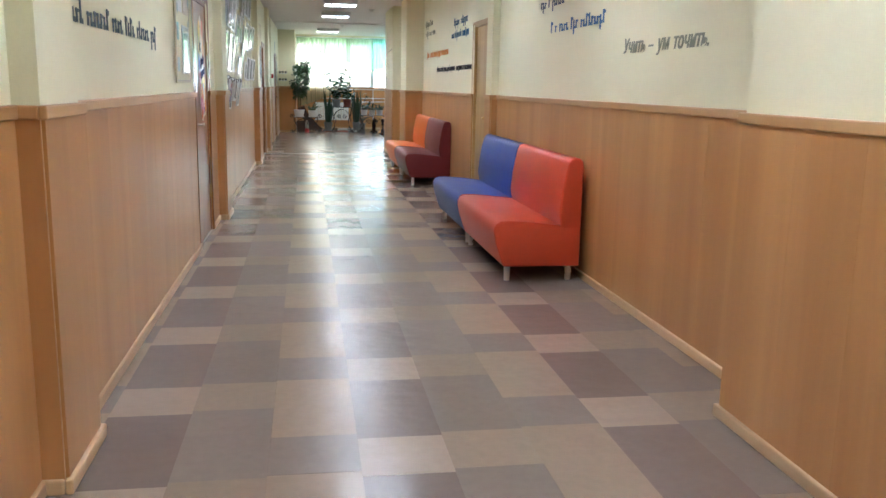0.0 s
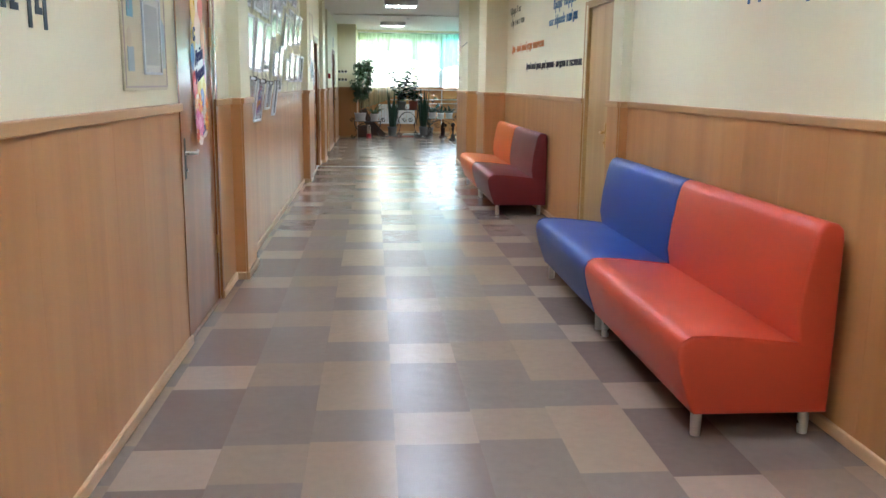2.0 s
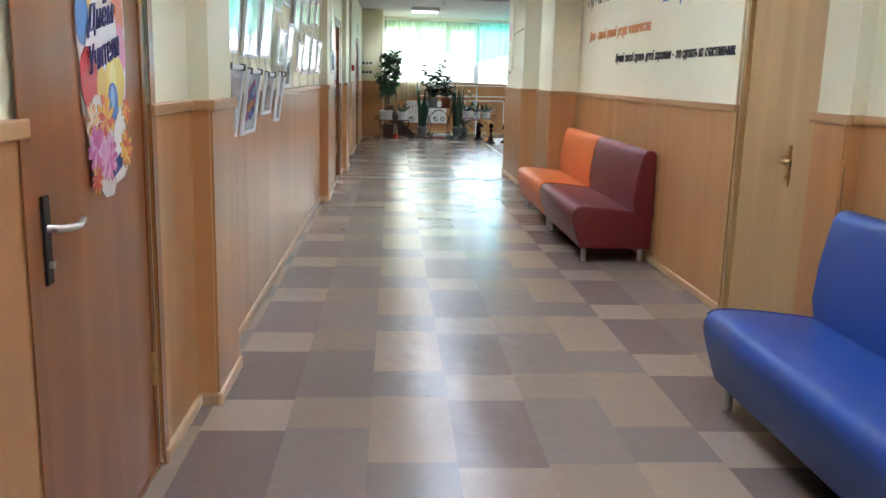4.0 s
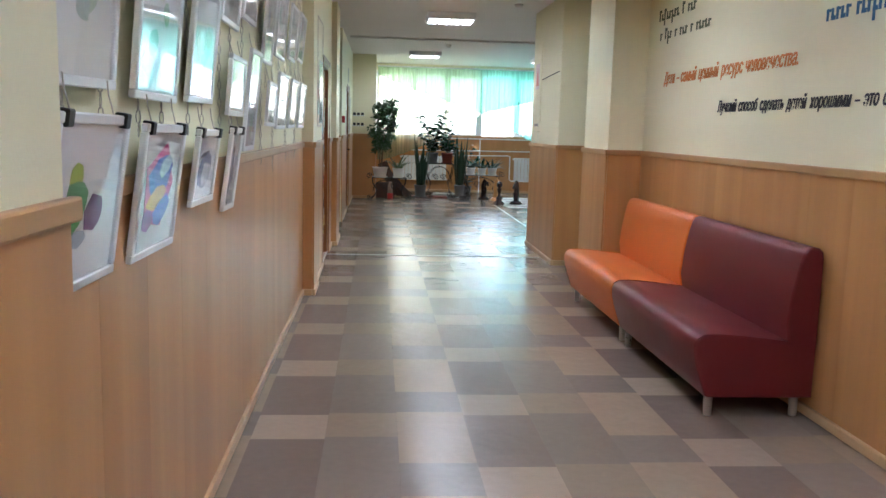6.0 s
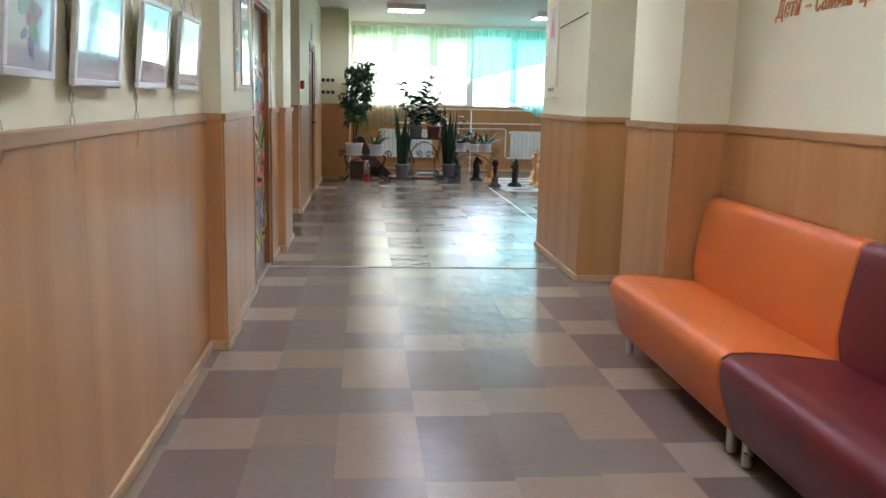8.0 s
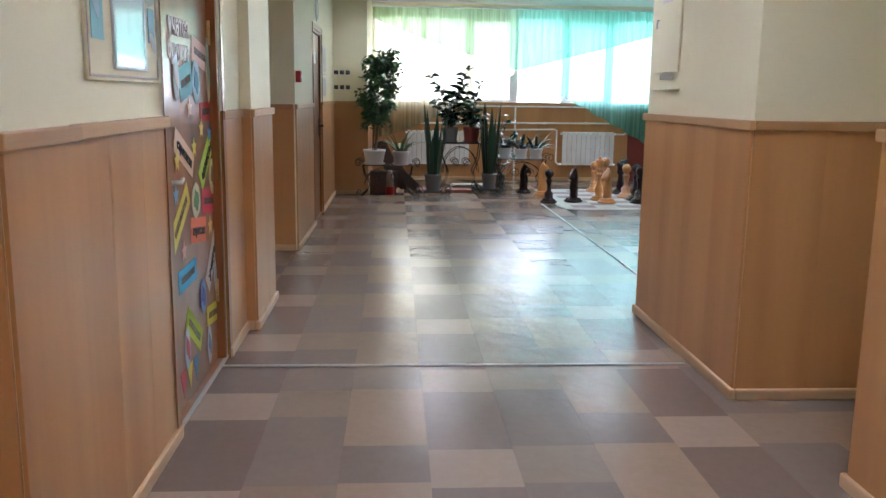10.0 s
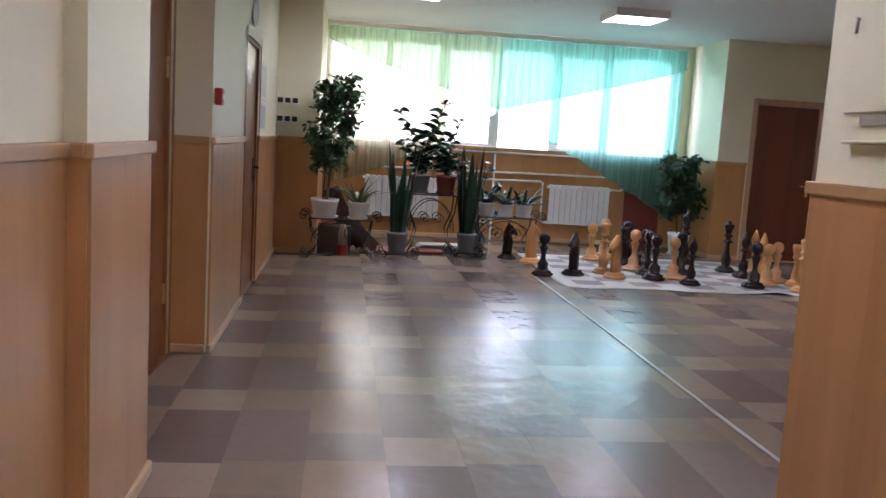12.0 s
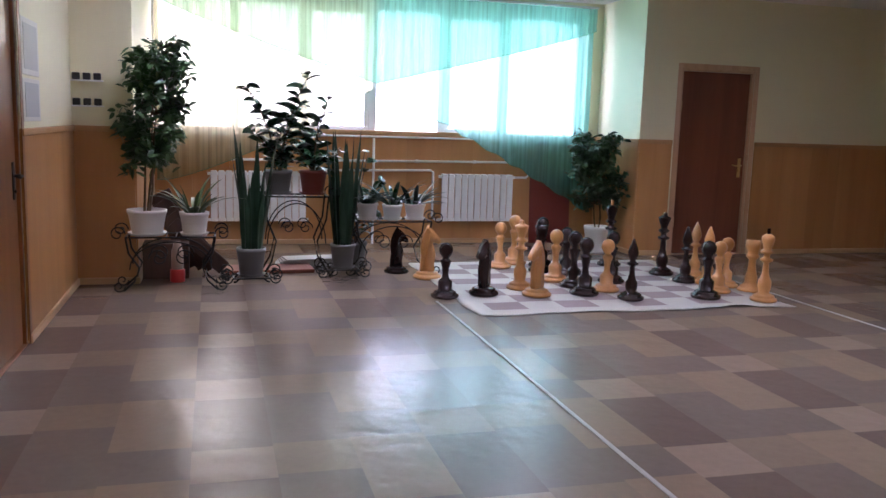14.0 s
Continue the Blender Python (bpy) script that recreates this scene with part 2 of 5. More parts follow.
def tile_mesh(kind, units):
    key = (kind, units)
    if key not in tile_meshes:
        me = bpy.data.meshes.new("tile")
        bm = box(.0001, .3393, .0001, units * TILE - .0001, -.004, 0)
        bm.to_mesh(me)
        bm.free()
        me.materials.append(M_LINO[kind])
        tile_meshes[key] = me
    return tile_meshes[key]


def tile_plan():
    """Columns repeat in threes, each triple a step later."""
    for c in range(-9, 27):
        k, j = divmod(c, 3)
        x = .03 + c * .3394
        big, small, phase = ((0, 1, 3.15), (3, 2, 3.18), (4, 3, 3.53))[j]
        y = (phase + k * TILE) % 1.0 - 4
        while y < 26.6:
            yield x, y, small, 1
            yield x, y + TILE, big, 2
            y += 1.0


rest = bmesh.new()
tiles_made = 0
for x, y, kind, units in tile_plan():
    if -1.4 < x < 1.8 and 1.8 < y < 18.2 and tiles_made < 310:
        share("tile", tile_mesh(kind, units), Matrix.Translation((x, y, 0)), floor)
        tiles_made += 1
    elif x < 10:
        vs = [rest.verts.new(p) for p in ((x, y, -.001), (x + .339, y, -.001), (x + .339, y + units * TILE, -.001), (x, y + units * TILE, -.001))]
        f = rest.faces.new(vs)
        f.material_index = kind
tagged(part("floor_tiles", rest, M_LINO, floor), kind="stuff")

M_STRIP = surface("floor_strip", (.46, .44, .40), .45, .5, .16, 9, .05, 120)
for label, b in (("threshold", (-1.05, 1.44, 16.54, 16.57)), ("along", (1.826, 1.85, 17.66, 23.3)), ("hall", (4.90, 4.924, 18.0, 23.9))):
    tagged(part("floor_strip", box(b[0], b[1], b[2], b[3], 0, .006, bevel=.002), M_STRIP), "narrow aluminium strip on the floor joint", "strip", kind="structure")

# ---- walls ----
PANEL_W = .40
panel_me = None


def clad(wall, m, a, b, along, e0=0.0, e1=0.0, base=True):
    """Wainscot on a wall face from a to b in the face's frame m: panels, rail and baseboard."""
    global panel_me
    if panel_me is None:
        panel_me = bpy.data.meshes.new("panel")
        bm = box(0, 1, -.012, 0, .02, RAIL - .02, bevel=.0006)
        bm.to_mesh(panel_me)
        bm.free()
        panel_me.materials.append(M_PANEL)
    n = max(1, round((b - a) / PANEL_W))
    w = (b - a) / n
    for i in range(n):
        share("panel", panel_me, m @ Matrix.Translation((a + i * w + .0003, 0, 0)) @ Matrix.Diagonal((w - .0006, 1, 1, 1)), wall)
    bm = box(a - e0, b + e1, -.026, 0, RAIL - .045, RAIL, bevel=.006, seg=2)
    r = part("rail", bm, M_RAIL if along == "Y" else M_RAILX, wall)
    r.matrix_basis = m
    if base:
        bm = box(a - e0, b + e1, -.028, -.0005, 0, .055, bevel=.008, seg=2)
        r = part("baseboard", bm, M_BASE if along == "Y" else M_BASEX, wall)
        r.matrix_basis = m


def wall_box(name, spans, label="cream painted wall above beech wainscot panels"):
    """spans: boxes x0 x1 y0 y1 z0 z1 joined in one wall."""
    bm = bmesh.new()
    for q in spans:
        add_box(bm, *q)
    return tagged(part(name, bm, M_WALL), label, "wall", kind="structure")


H = CEIL
# left wall of the corridor with two doors; it steps out a little at 14.62
D1, D2, D3, D4 = (6.53, 7.52), (15.64, 16.70), (18.50, 19.80), (21.42, 22.40)
DH = 2.08
wl = wall_box("wall_left", [(XL - .3, XL, -5, D1[0], 0, H), (XL - .3, XL, D1[0], D1[1], DH, H), (XL - .3, XL, D1[1], 14.40, 0, H),
                            (XL - .3, XL2, 14.40, D2[0], 0, H), (XL - .3, XL2, D2[0], D2[1], DH, H), (XL - .3, XL2, D2[1], 18.0, 0, H)])
FL = face_at(XL, 0, 90)
FL3 = face_at(XL2, 0, 90)
clad(wl, FL, -5, 2.15, "Y")
clad(wl, FL, 2.60, D1[0], "Y")
clad(wl, FL, D1[1], 8.10, "Y")
clad(wl, FL, 8.57, 14.20, "Y")
clad(wl, FL3, 14.62, D2[0], "Y")
clad(wl, FL3, D2[1], 17.26, "Y")


def pilaster(name, x0, x1, y0, y1, side):
    """A shallow pier on a side wall. side: 1 on the left wall, -1 on the right."""
    p = wall_box(name, [(x0, x1, y0, y1, 0, H)], "shallow cream pier with beech wainscot panels")
    if side > 0:
        clad(p, face_at(x1, 0, 90), y0, y1, "Y", .026, .026)
        clad(p, face_at(0, y0, 0), x0, x1, "X", 0, 0)
    else:
        clad(p, face_at(x0, 0, -90), -y1, -y0, "Y", .026, .026)
        clad(p, face_at(0, y0, 0), x0, x1, "X", 0, 0)
    return p


pilaster("wall_pier_1", XL, -.975, 2.15, 2.60, 1)
pilaster("wall_pier_2", XL, -.975, 8.10, 8.57, 1)
pilaster("wall_pier_3", XL, -.965, 14.20, 14.62, 1)
pilaster("wall_pier_4", XL - .2, -.927, 17.26, 18.02, 1)
# recess with the third door
XD3 = -1.20
w3 = wall_box("wall_recess", [(XD3 - .25, XD3, 18.0, D3[0], 0, H), (XD3 - .25, XD3, D3[0], D3[1], DH, H), (XD3 - .25, XD3, D3[1], 19.90, 0, H)])
clad(w3, face_at(XD3, 0, 90), 18.02, D3[0], "Y")
# hall's left wall, a touch askew
SK = .25
FH = pose(-.978, 19.88, 0, 0, 0, 90 - SK)
wh = tagged(part("wall_hall_left", bmesh.new(), M_WALL), "cream painted hall wall above beech wainscot panels", "wall", kind="structure")
bm = bmesh.new()
L4 = 4.5
d4a, d4b = D4[0] - 19.88, D4[1] - 19.88
for q in ((0, d4a, 0, .3, 0, H), (d4a, d4b, 0, .3, DH, H), (d4b, L4, 0, .3, 0, H)):
    add_box(bm, *q, m=FH)
bm.to_mesh(wh.data)
bm.free()
clad(wh, FH, 0, d4a, "Y", .026, 0)
clad(wh, FH, d4b, L4, "Y")
clad(wh, face_at(0, 19.88, 0), XD3, -.99, "X")
# end of the hall: a short return beside the window, the window wall and the wall with the door
YC = 24.30
wc = wall_box("wall_corner", [(-1.4, -.49, YC, 26.8, 0, H)])
clad(wc, face_at(0, YC, 0), -.955, -.49, "X", 0, .026)
clad(wc, face_at(-.49, 0, 90), YC, 26.53, "Y", .026, 0)
WX0, WX1, WZ0, WZ1, YW = -.488, 4.50, 1.22, 2.72, 26.53
ww = wall_box("wall_window", [(-.49, 4.70, YW, YW + .35, 0, WZ0), (-.49, 4.70, YW, YW + .35, WZ1, H), (WX1, 4.70, YW, YW + .35, WZ0, WZ1)], "cream wall with window above beech wainscot panels")
clad(ww, face_at(0, YW, 0), -.49, 4.68, "X")
YD, DR = 25.45, (5.14, 6.08)
wd = wall_box("wall_door", [(4.68, DR[0], YD, YD + 1.3, 0, H), (DR[0], DR[1], YD, YD + .3, 2.10, H), (DR[1], 8.6, YD, YD + 1.2, 0, H), (DR[0], DR[1], YD + .9, YD + 1.2, 0, 2.10)])
clad(wd, face_at(0, YD, 0), 4.68, DR[0] - .06, "X", .026, 0)
clad(wd, face_at(0, YD, 0), DR[1] + .06, 8.1, "X")
clad(wd, face_at(4.68, 0, -90), -YW, -YD, "Y", 0, .026)
we = wall_box("wall_hall_right", [(8.1, 8.4, 17.2, YD, 0, H)])
clad(we, face_at(8.1, 0, -90), -YD, -17.64, "Y")
wb = wall_box("wall_hall_back", [(1.9, 8.6, HALL_Y - .25, HALL_Y, 0, H)])

# right wall of the corridor
R1 = (8.55, 9.66)
wr = wall_box("wall_right", [(XR, XR + .3, -5, R1[0], 0, H), (XR, XR + .3, R1[0], R1[1], DH + .04, H), (XR, XR + .3, R1[1], 15.1, 0, H)])
FR = face_at(XR, 0, -90)
clad(wr, FR, -8.26, -2.54, "Y")
clad(wr, FR, -14.25, -R1[1], "Y")
pilaster("wall_pier_5", 1.60, XR, -5, 2.54, -1)
pilaster("wall_pier_6", 1.78, XR, 8.26, R1[0], -1)
pilaster("wall_pier_7", 1.55, XR, 14.25, 15.1, -1)
wall_box("wall_niche", [(2.5, 2.7, 15.1, 16.1, 0, H), (XR + .3, 2.7, 14.9, 15.1, 0, H)])
wp = wall_box("wall_pillar", [(1.49, 2.7, 16.03, HALL_Y, 0, H)], "broad cream pier with beech wainscot panels at the hall corner")
clad(wp, face_at(1.49, 0, -90), -HALL_Y, -16.03, "Y", .026, .026)
clad(wp, face_at(0, 16.03, 0), 1.49, 2.5, "X")
clad(wp, pose(0, HALL_Y, 0, 0, 0, 180), -2.7, -1.49, "X")
# back of the corridor
wall_box("wall_back", [(-1.4, 2.2, -5.2, -5, 0, H)])

# ---- ceiling ----
tagged(part("ceiling", box(-1.6, 8.7, -5.3, 26.9, CEIL, CEIL + .2), M_CEIL), "matt off-white painted ceiling", "ceiling", kind="structure")
tagged(part("trim_ceiling", box(-.9, 8.1, 20.95, 21.02, CEIL - .03, CEIL, bevel=.004), M_CEIL), "thin ceiling joint strip across the hall", "trim", kind="structure")


def ceiling_lamp(x, y):
    t = thing("ceiling_light", pose(x, y, CEIL), "square white surface-mounted fluorescent ceiling light, lit", "lamp", "ceiling lights")
    bm = bmesh.new()
    s, w, h = .30, .022, .085
    for q in ((-s, s, -s, -s + w), (-s, s, s - w, s), (-s, -s + w, -s + w, s - w), (s - w, s, -s + w, s - w)):
        add_box(bm, *q, -h, 0, bevel=.003)
    part("frame", bm, M_WHITE, t)
    bm = bmesh.new()
    add_box(bm, -s + w, s - w, -s + w, s - w, -h + .02, -.004)
    part("diffuser", bm, M_LAMP, t, "glowing white diffuser")
    bm = bmesh.new()
    for i in range(1, 4):
        c = -s + i * s / 2
        add_box(bm, c - .008, c + .008, -s + w, s - w, -h, -h + .018)
    for i in range(1, 10):
        c = -s + i * s / 5
        add_box(bm, -s + w, s - w, c - .003, c + .003, -h + .002, -h + .017)
    part("louvre", bm, M_METAL, t)
    return t


lamp0 = ceiling_lamp(.46, 18.05)
for y in (15.35, 12.65, 9.95, 7.25, 4.55, 1.85, -.85, -3.55):
    copy_thing(lamp0, pose(.46, y, CEIL))
# hall lights; the two at y 20.9 are unseen, added to brighten the hall
for x, y in ((.43, 23.5), (2.9, 24.0), (2.9, 20.9), (5.4, 20.9)):
    copy_thing(lamp0, pose(x, y, CEIL))

# ---- benches along the right wall ----
def leather(name, col):
    return surface(name, col, .45, vary=.06, scale=3.0, bump=.09, bscale=260, rvary=.05, coat=.04)


def bench(y0, y1, mat, label, xb=1.838):
    """An upholstered bench against the right wall: seat with a bulging front, leaning back, four short legs."""
    t = thing("bench", pose(xb, (y0 + y1) / 2, 0), label, "bench", "benches along the wall")
    half = (y1 - y0) / 2 - .003

    def slab(name, poly, r, half):
        bm = bmesh.new()
        prism(bm, poly, -half, half, pose(0, 0, 0, 90))
        bmesh.ops.recalc_face_normals(bm, faces=bm.faces)
        es = [e for e in bm.edges if abs(abs(e.verts[0].co.y) - half) < 1e-4 and abs(e.verts[0].co.y - e.verts[1].co.y) < 1e-4]
        bmesh.ops.bevel(bm, geom=es, offset=r, segments=4, affect="EDGES", profile=.5, clamp_overlap=True)
        return part(name, bm, mat, t, smooth=True)

    # outlines in (x, z): x towards the wall is 0, the front -0.64
    seat = [(-.006, .112), (-.560, .112), (-.578, .122), (-.602, .19), (-.634, .285), (-.649, .355), (-.648, .395), (-.632, .424), (-.600, .442), (-.52, .444), (-.40, .436), (-.25, .420), (-.135, .408), (-.006, .408)]
    back = [(-.004, .36), (-.145, .36), (-.155, .408), (-.172, .50), (-.158, .65), (-.132, .79), (-.116, .855), (-.098, .886), (-.070, .899), (-.032, .893), (-.010, .872), (-.004, .83)]
    slab("seat", seat, .016, half)
    slab("backrest", back, .016, half - .0008)
    for sy in (-half, half):
        bm = bmesh.new()
        tube(bm, [(x, sy * .996, z) for x, z in ((-.152, .408), (-.25, .420), (-.40, .436), (-.52, .444), (-.60, .442), (-.635, .420))], .0035, 6)
        part("piping", bm, mat, t)
    for sx in (-.53, -.07):
        for sy in (-half + .07, half - .07):
            bm = bmesh.new()
            lathe(bm, [(0, 0), (.020, 0), (.021, .004), (.024, .114), (0, .114)], 16, Matrix.Translation((sx, sy, 0)))
            part("leg", bm, M_METAL, t, "brushed steel leg", smooth=False)
    return t


bench(5.115, 6.65, leather("red_leather", (.55, .060, .018)), "orange-red leatherette bench with low back on steel legs", 1.80)
bench(6.65, 8.13, leather("blue_leather", (.018, .060, .27)), "royal blue leatherette bench with low back on steel legs", 1.80)
bench(11.09, 12.65, leather("maroon_leather", (.135, .010, .013)), "maroon leatherette bench with low back on steel legs")
bench(12.65, 14.16, leather("orange_leather", (.68, .165, .022)), "bright orange leatherette bench with low back on steel legs")

bench(19.65, 21.12, leather("cream_leather", (.62, .56, .42)), "cream leatherette bench standing free in the hall", 4.76)


# ---- doors ----
def plain(name, col, rough=.5, **k):
    return surface(name, col, rough, vary=.05, scale=12, bump=.02, bscale=120, **k)


colours = {}


def ink(col, rough=.5):
    key = tuple(round(c, 3) for c in col) + (rough,)
    if key not in colours:
        colours[key] = plain("paper_ink", col, rough)
    return colours[key]


def handle(t, x, front, mat, plate_mat, side=1, z=1.0):
    """A lever on a long plate; side 1: the lever points to +x."""
    bm = box(x - .02, x + .02, front - .008, front, z - .11, z + .11, bevel=.003)
    p = part("handle", bm, plate_mat, t, "long metal handle plate with lever")
    bm = bmesh.new()
    tube(bm, [(x, front - .006, z + .03), (x, front - .045, z + .03), (x + side * .02, front - .055, z + .03), (x + side * .07, front - .055, z + .025), (x + side * .12, front - .05, z + .035)], [.010, .010, .010, .009, .008], 10)
    part("lever", bm, mat, p)
    bm = bmesh.new()
    lathe(bm, [(0, 0), (.009, 0), (.009, .01), (0, .012)], 12, pose(x, front - .008, z - .06, 90))
    part("keyhole", bm, mat, p)


def door(name, m, w, h, leaf_mat, case_mat, label, hx, hside, hinge_x, set_in=.045, hmat=None, pmat=None, case_w=.06, left_case=True, right_case=True):
    """A door in an opening 0..w of a wall face; m is the face's frame."""
    t = thing(name, m, label, "door", kind="structure")
    j = .035
    part("leaf", box(j + .003, w - j - .003, set_in, set_in + .04, .012, h - j - .003, bevel=.003), leaf_mat, t)
    part("jamb", box(.001, j, .002, .16, 0, h - .002, bevel=.002), case_mat, t)
    part("jamb", box(w - j, w - .001, .002, .16, 0, h - .002, bevel=.002), case_mat, t)
    part("head_jamb", box(j, w - j, .002, .16, h - j, h - .002, bevel=.002), case_mat, t)
    if left_case:
        part("casing", box(-case_w, .012, -.018, -.0135, 0, h + case_w, bevel=.002), case_mat, t)
    if right_case:
        part("casing", box(w - .012, w + case_w, -.018, -.0135, 0, h + case_w, bevel=.002), case_mat, t)
    part("head_casing", box(.0125, w - .0125, -.0175, -.013, h - .012, h + case_w, bevel=.002), case_mat, t)
    part("threshold", box(.001, w - .001, -.005, .10, 0, .010, bevel=.003), case_mat, t)
    if name == "door_2":
        part("edge_strip", box(.001, w - .001, -.005, .014, .0105, .0130), M_STRIP, t)
    handle(t, hx, set_in, hmat or M_METAL, pmat or M_BLACKM, hside)
    for z in (.32, 1.62):
        bm = bmesh.new()
        for k in range(3):
            lathe(bm, [(0, 0), (.009, 0), (.010, .004), (.010, .034), (.009, .038), (0, .038)], 10, Matrix.Translation((hinge_x, set_in - .008, z + k * .04)))
        part("hinge", bm, M_BRASS, t, "brass hinge")
    return t


d1 = door("door_1", face_at(XL, D1[0], 90), D1[1] - D1[0], DH, M_DOOR, M_DOOR, "closed glossy brown wooden door with a greeting poster", .12, 1, D1[1] - D1[0] - .04, set_in=.008, case_w=.045)
d2 = door("door_2", face_at(XL2, D2[0], 90), D2[1] - D2[0], DH, M_DOOR, M_DOOR, "closed glossy brown wooden door covered with paper cutouts", .12, 1, D2[1] - D2[0] - .04, case_w=.05)
d3 = door("door_3", face_at(XD3, D3[0], 90), D3[1] - D3[0], DH, M_DOOR, M_DOOR, "plain closed brown wooden door in a recess", .12, 1, D3[1] - D3[0] - .04, set_in=.02, case_w=.03)
d4 = door("door_4", FH @ Matrix.Translation((d4a, 0, 0)), d4b - d4a, DH, M_DOOR, M_DOOR, "closed brown wooden door with a small white plate", d4b - d4a - .12, -1, .04, set_in=.02, case_w=.05, pmat=M_BLACKM, hmat=M_BLACKM)
part("sign", box(.30, .55, .016, .0195, 1.72, 1.84, bevel=.001), M_WHITE, d4, "white door plate")
d5 = door("door_5", face_at(XR, R1[1], -90), R1[1] - R1[0], DH + .04, M_DOORL, M_DOORL, "closed pale oak veneer door", .66, 1, R1[1] - R1[0] - .04, set_in=.03, hmat=M_BRASS, pmat=M_BRASS, case_w=.02, right_case=False)
M_CASE = wood("pale_casing", (.52, .30, .17), (.66, .42, .26), .4, 10, .05, "Z", .1, .02)
d6 = door("door_6", face_at(DR[0], YD, 0), DR[1] - DR[0], 2.10, M_DOORR, M_CASE, "closed dark red-brown door with pale casing", DR[1] - DR[0] - .1, -1, .04, set_in=.03, hmat=M_BRASS, pmat=M_BRASS, case_w=.045)

# ---- writing ----
def text_mesh(words, size, shear=0.0, depth=.002, bold=0.0):
    cu = bpy.data.curves.new("lettering", "FONT")
    cu.body, cu.size, cu.shear, cu.extrude, cu.offset = words, size, shear, depth, bold
    cu.resolution_u = 3
    tmp = bpy.data.objects.new("lettering", cu)
    scene.collection.objects.link(tmp)
    dg = bpy.context.evaluated_depsgraph_get()
    me = bpy.data.meshes.new_from_object(tmp.evaluated_get(dg))
    bpy.data.objects.remove(tmp)
    bpy.data.curves.remove(cu)
    return me


def lettering(name, words, m, length, height, mat, parent=None, shear=.3, bold=.0, label=""):
    """Words fitted to a length, standing on m's X axis, facing -Y."""
    me = text_mesh(words, 1.0, shear, .004, bold)
    xs = [v.co.x for v in me.vertices]
    x0, x1 = min(xs), max(xs)
    me.transform(Matrix.Translation((-x0, 0, 0)))
    me.transform(Matrix.Diagonal((length / (x1 - x0), height, .5, 1)))
    me.transform(pose(0, 0, 0, 90))
    me.materials.clear()
    me.materials.append(mat)
    ob = new(name, me)
    ob.matrix_basis = m
    if parent is not None:
        ob.parent = parent
    return ob


def wall_text(m, x, z, length, cap, words, col, label):
    t = thing("wall_lettering", m @ Matrix.Translation((x, -.003, z)), label, "lettering", "lettering on the walls", "")
    mat = ink(col, .6)
    ws = words.split(" ")
    wide = []
    for w in ws:
        me = text_mesh(w, 1.0, .28)
        xs = [v.co.x for v in me.vertices]
        wide.append(max(xs) - min(xs))
        bpy.data.meshes.remove(me)
    gap = .42
    k = length / (sum(wide) + gap * (len(ws) - 1))
    at = 0.0
    for w, l in zip(ws, wide):
        lettering("word", w, Matrix.Translation((at * k, 0, 0)), l * k, cap / .7, mat, t, .28, .013)
        at += l + gap
    return t


def bar_text(m, x, z, length, cap, counts, col, label, rng):
    """Writing too small to read: a row of strokes for each word."""
    t = thing("wall_lettering", m @ Matrix.Translation((x, -.003, z)), label, "lettering", "lettering on the walls", "")
    total = sum(counts) + len(counts) - 1
    unit = length / total
    at = 0
    for c in counts:
        bm = bmesh.new()
        for i in range(c):
            hgt = cap * rng.choice((.62, .66, .6, .7, 1.0))
            low = -cap * .45 if rng.random() < .12 else 0
            sx = (at + i) * unit
            add_box(bm, sx + unit * .12, sx + unit * .58, -.002, 0, low, hgt)
            add_box(bm, sx + unit * .05, sx + unit * 1.0, -.0015, 0, (0 if i % 2 else hgt * .72), (.22 * cap if i % 2 else hgt * .95))
        tagged(part("word", bm, ink(col, .6), t), kind="stuff")
        at += c + 1
    return t


rng = random.Random(5)
FW = face_at(XR, 0, -90)
wall_text(FW, -13.79, 1.84, 2.20, .088, "Дети – самый ценный ресурс человечества.", (.62, .22, .05), "orange slanted lettering painted on the cream wall")
wall_text(FW, -12.66, 1.60, 2.87, .072, "Лучший способ сделать детей хорошими – это сделать их счастливыми.", (.03, .025, .03), "black slanted lettering painted on the cream wall")
bar_text(FW, -14.0, 2.35, .82, .09, (8, 1, 3), (.10, .11, .05), "dark olive lettering painted on the cream wall", rng)
bar_text(FW, -13.95, 2.195, 1.07, .09, (1, 3, 1, 3, 1, 5), (.10, .11, .05), "dark olive lettering painted on the cream wall", rng)
bar_text(FW, -11.13, 2.195, .42, .10, (9,), (.03, .12, .24), "blue lettering painted on the cream wall", rng)
bar_text(FW, -10.62, 2.195, .5, .10, (8,), (.03, .12, .24), "blue lettering painted on the cream wall", rng)
bar_text(FW, -11.33, 2.035, .78, .10, (5, 11), (.03, .12, .24), "blue lettering painted on the cream wall", rng)
wall_text(FW, -10.49, 2.03, .46, .09, "в своё дело.", (.03, .12, .24), "blue slanted lettering painted on the cream wall")
wall_text(FW, -4.62, 1.61, 1.18, .085, "Учить – ум точить.", (.27, .27, .20), "grey slanted lettering painted on the cream wall")
bar_text(FW, -6.33, 1.83, 1.33, .09, (1, 1, 4, 3, 9), (.04, .12, .26), "blue lettering painted on the cream wall", rng)
bar_text(FW, -6.66, 2.045, .68, .08, (3, 1, 6), (.05, .07, .12), "dark blue lettering painted on the cream wall", rng)
FL2 = face_at(XL, 0, 90)
bar_text(FL2, 2.61, 1.605, 2.2, .095, (3, 4, 7, 4, 4, 6, 3), (.05, .075, .09), "dark slate lettering painted on the cream wall", rng)

# greeting poster on the first door
pt = thing("poster", face_at(XL - .008, 6.93, 90) @ Matrix.Translation((0, -.002, 1.07)), "cut-out greeting poster with balloons and autumn flowers on the brown door", "poster")
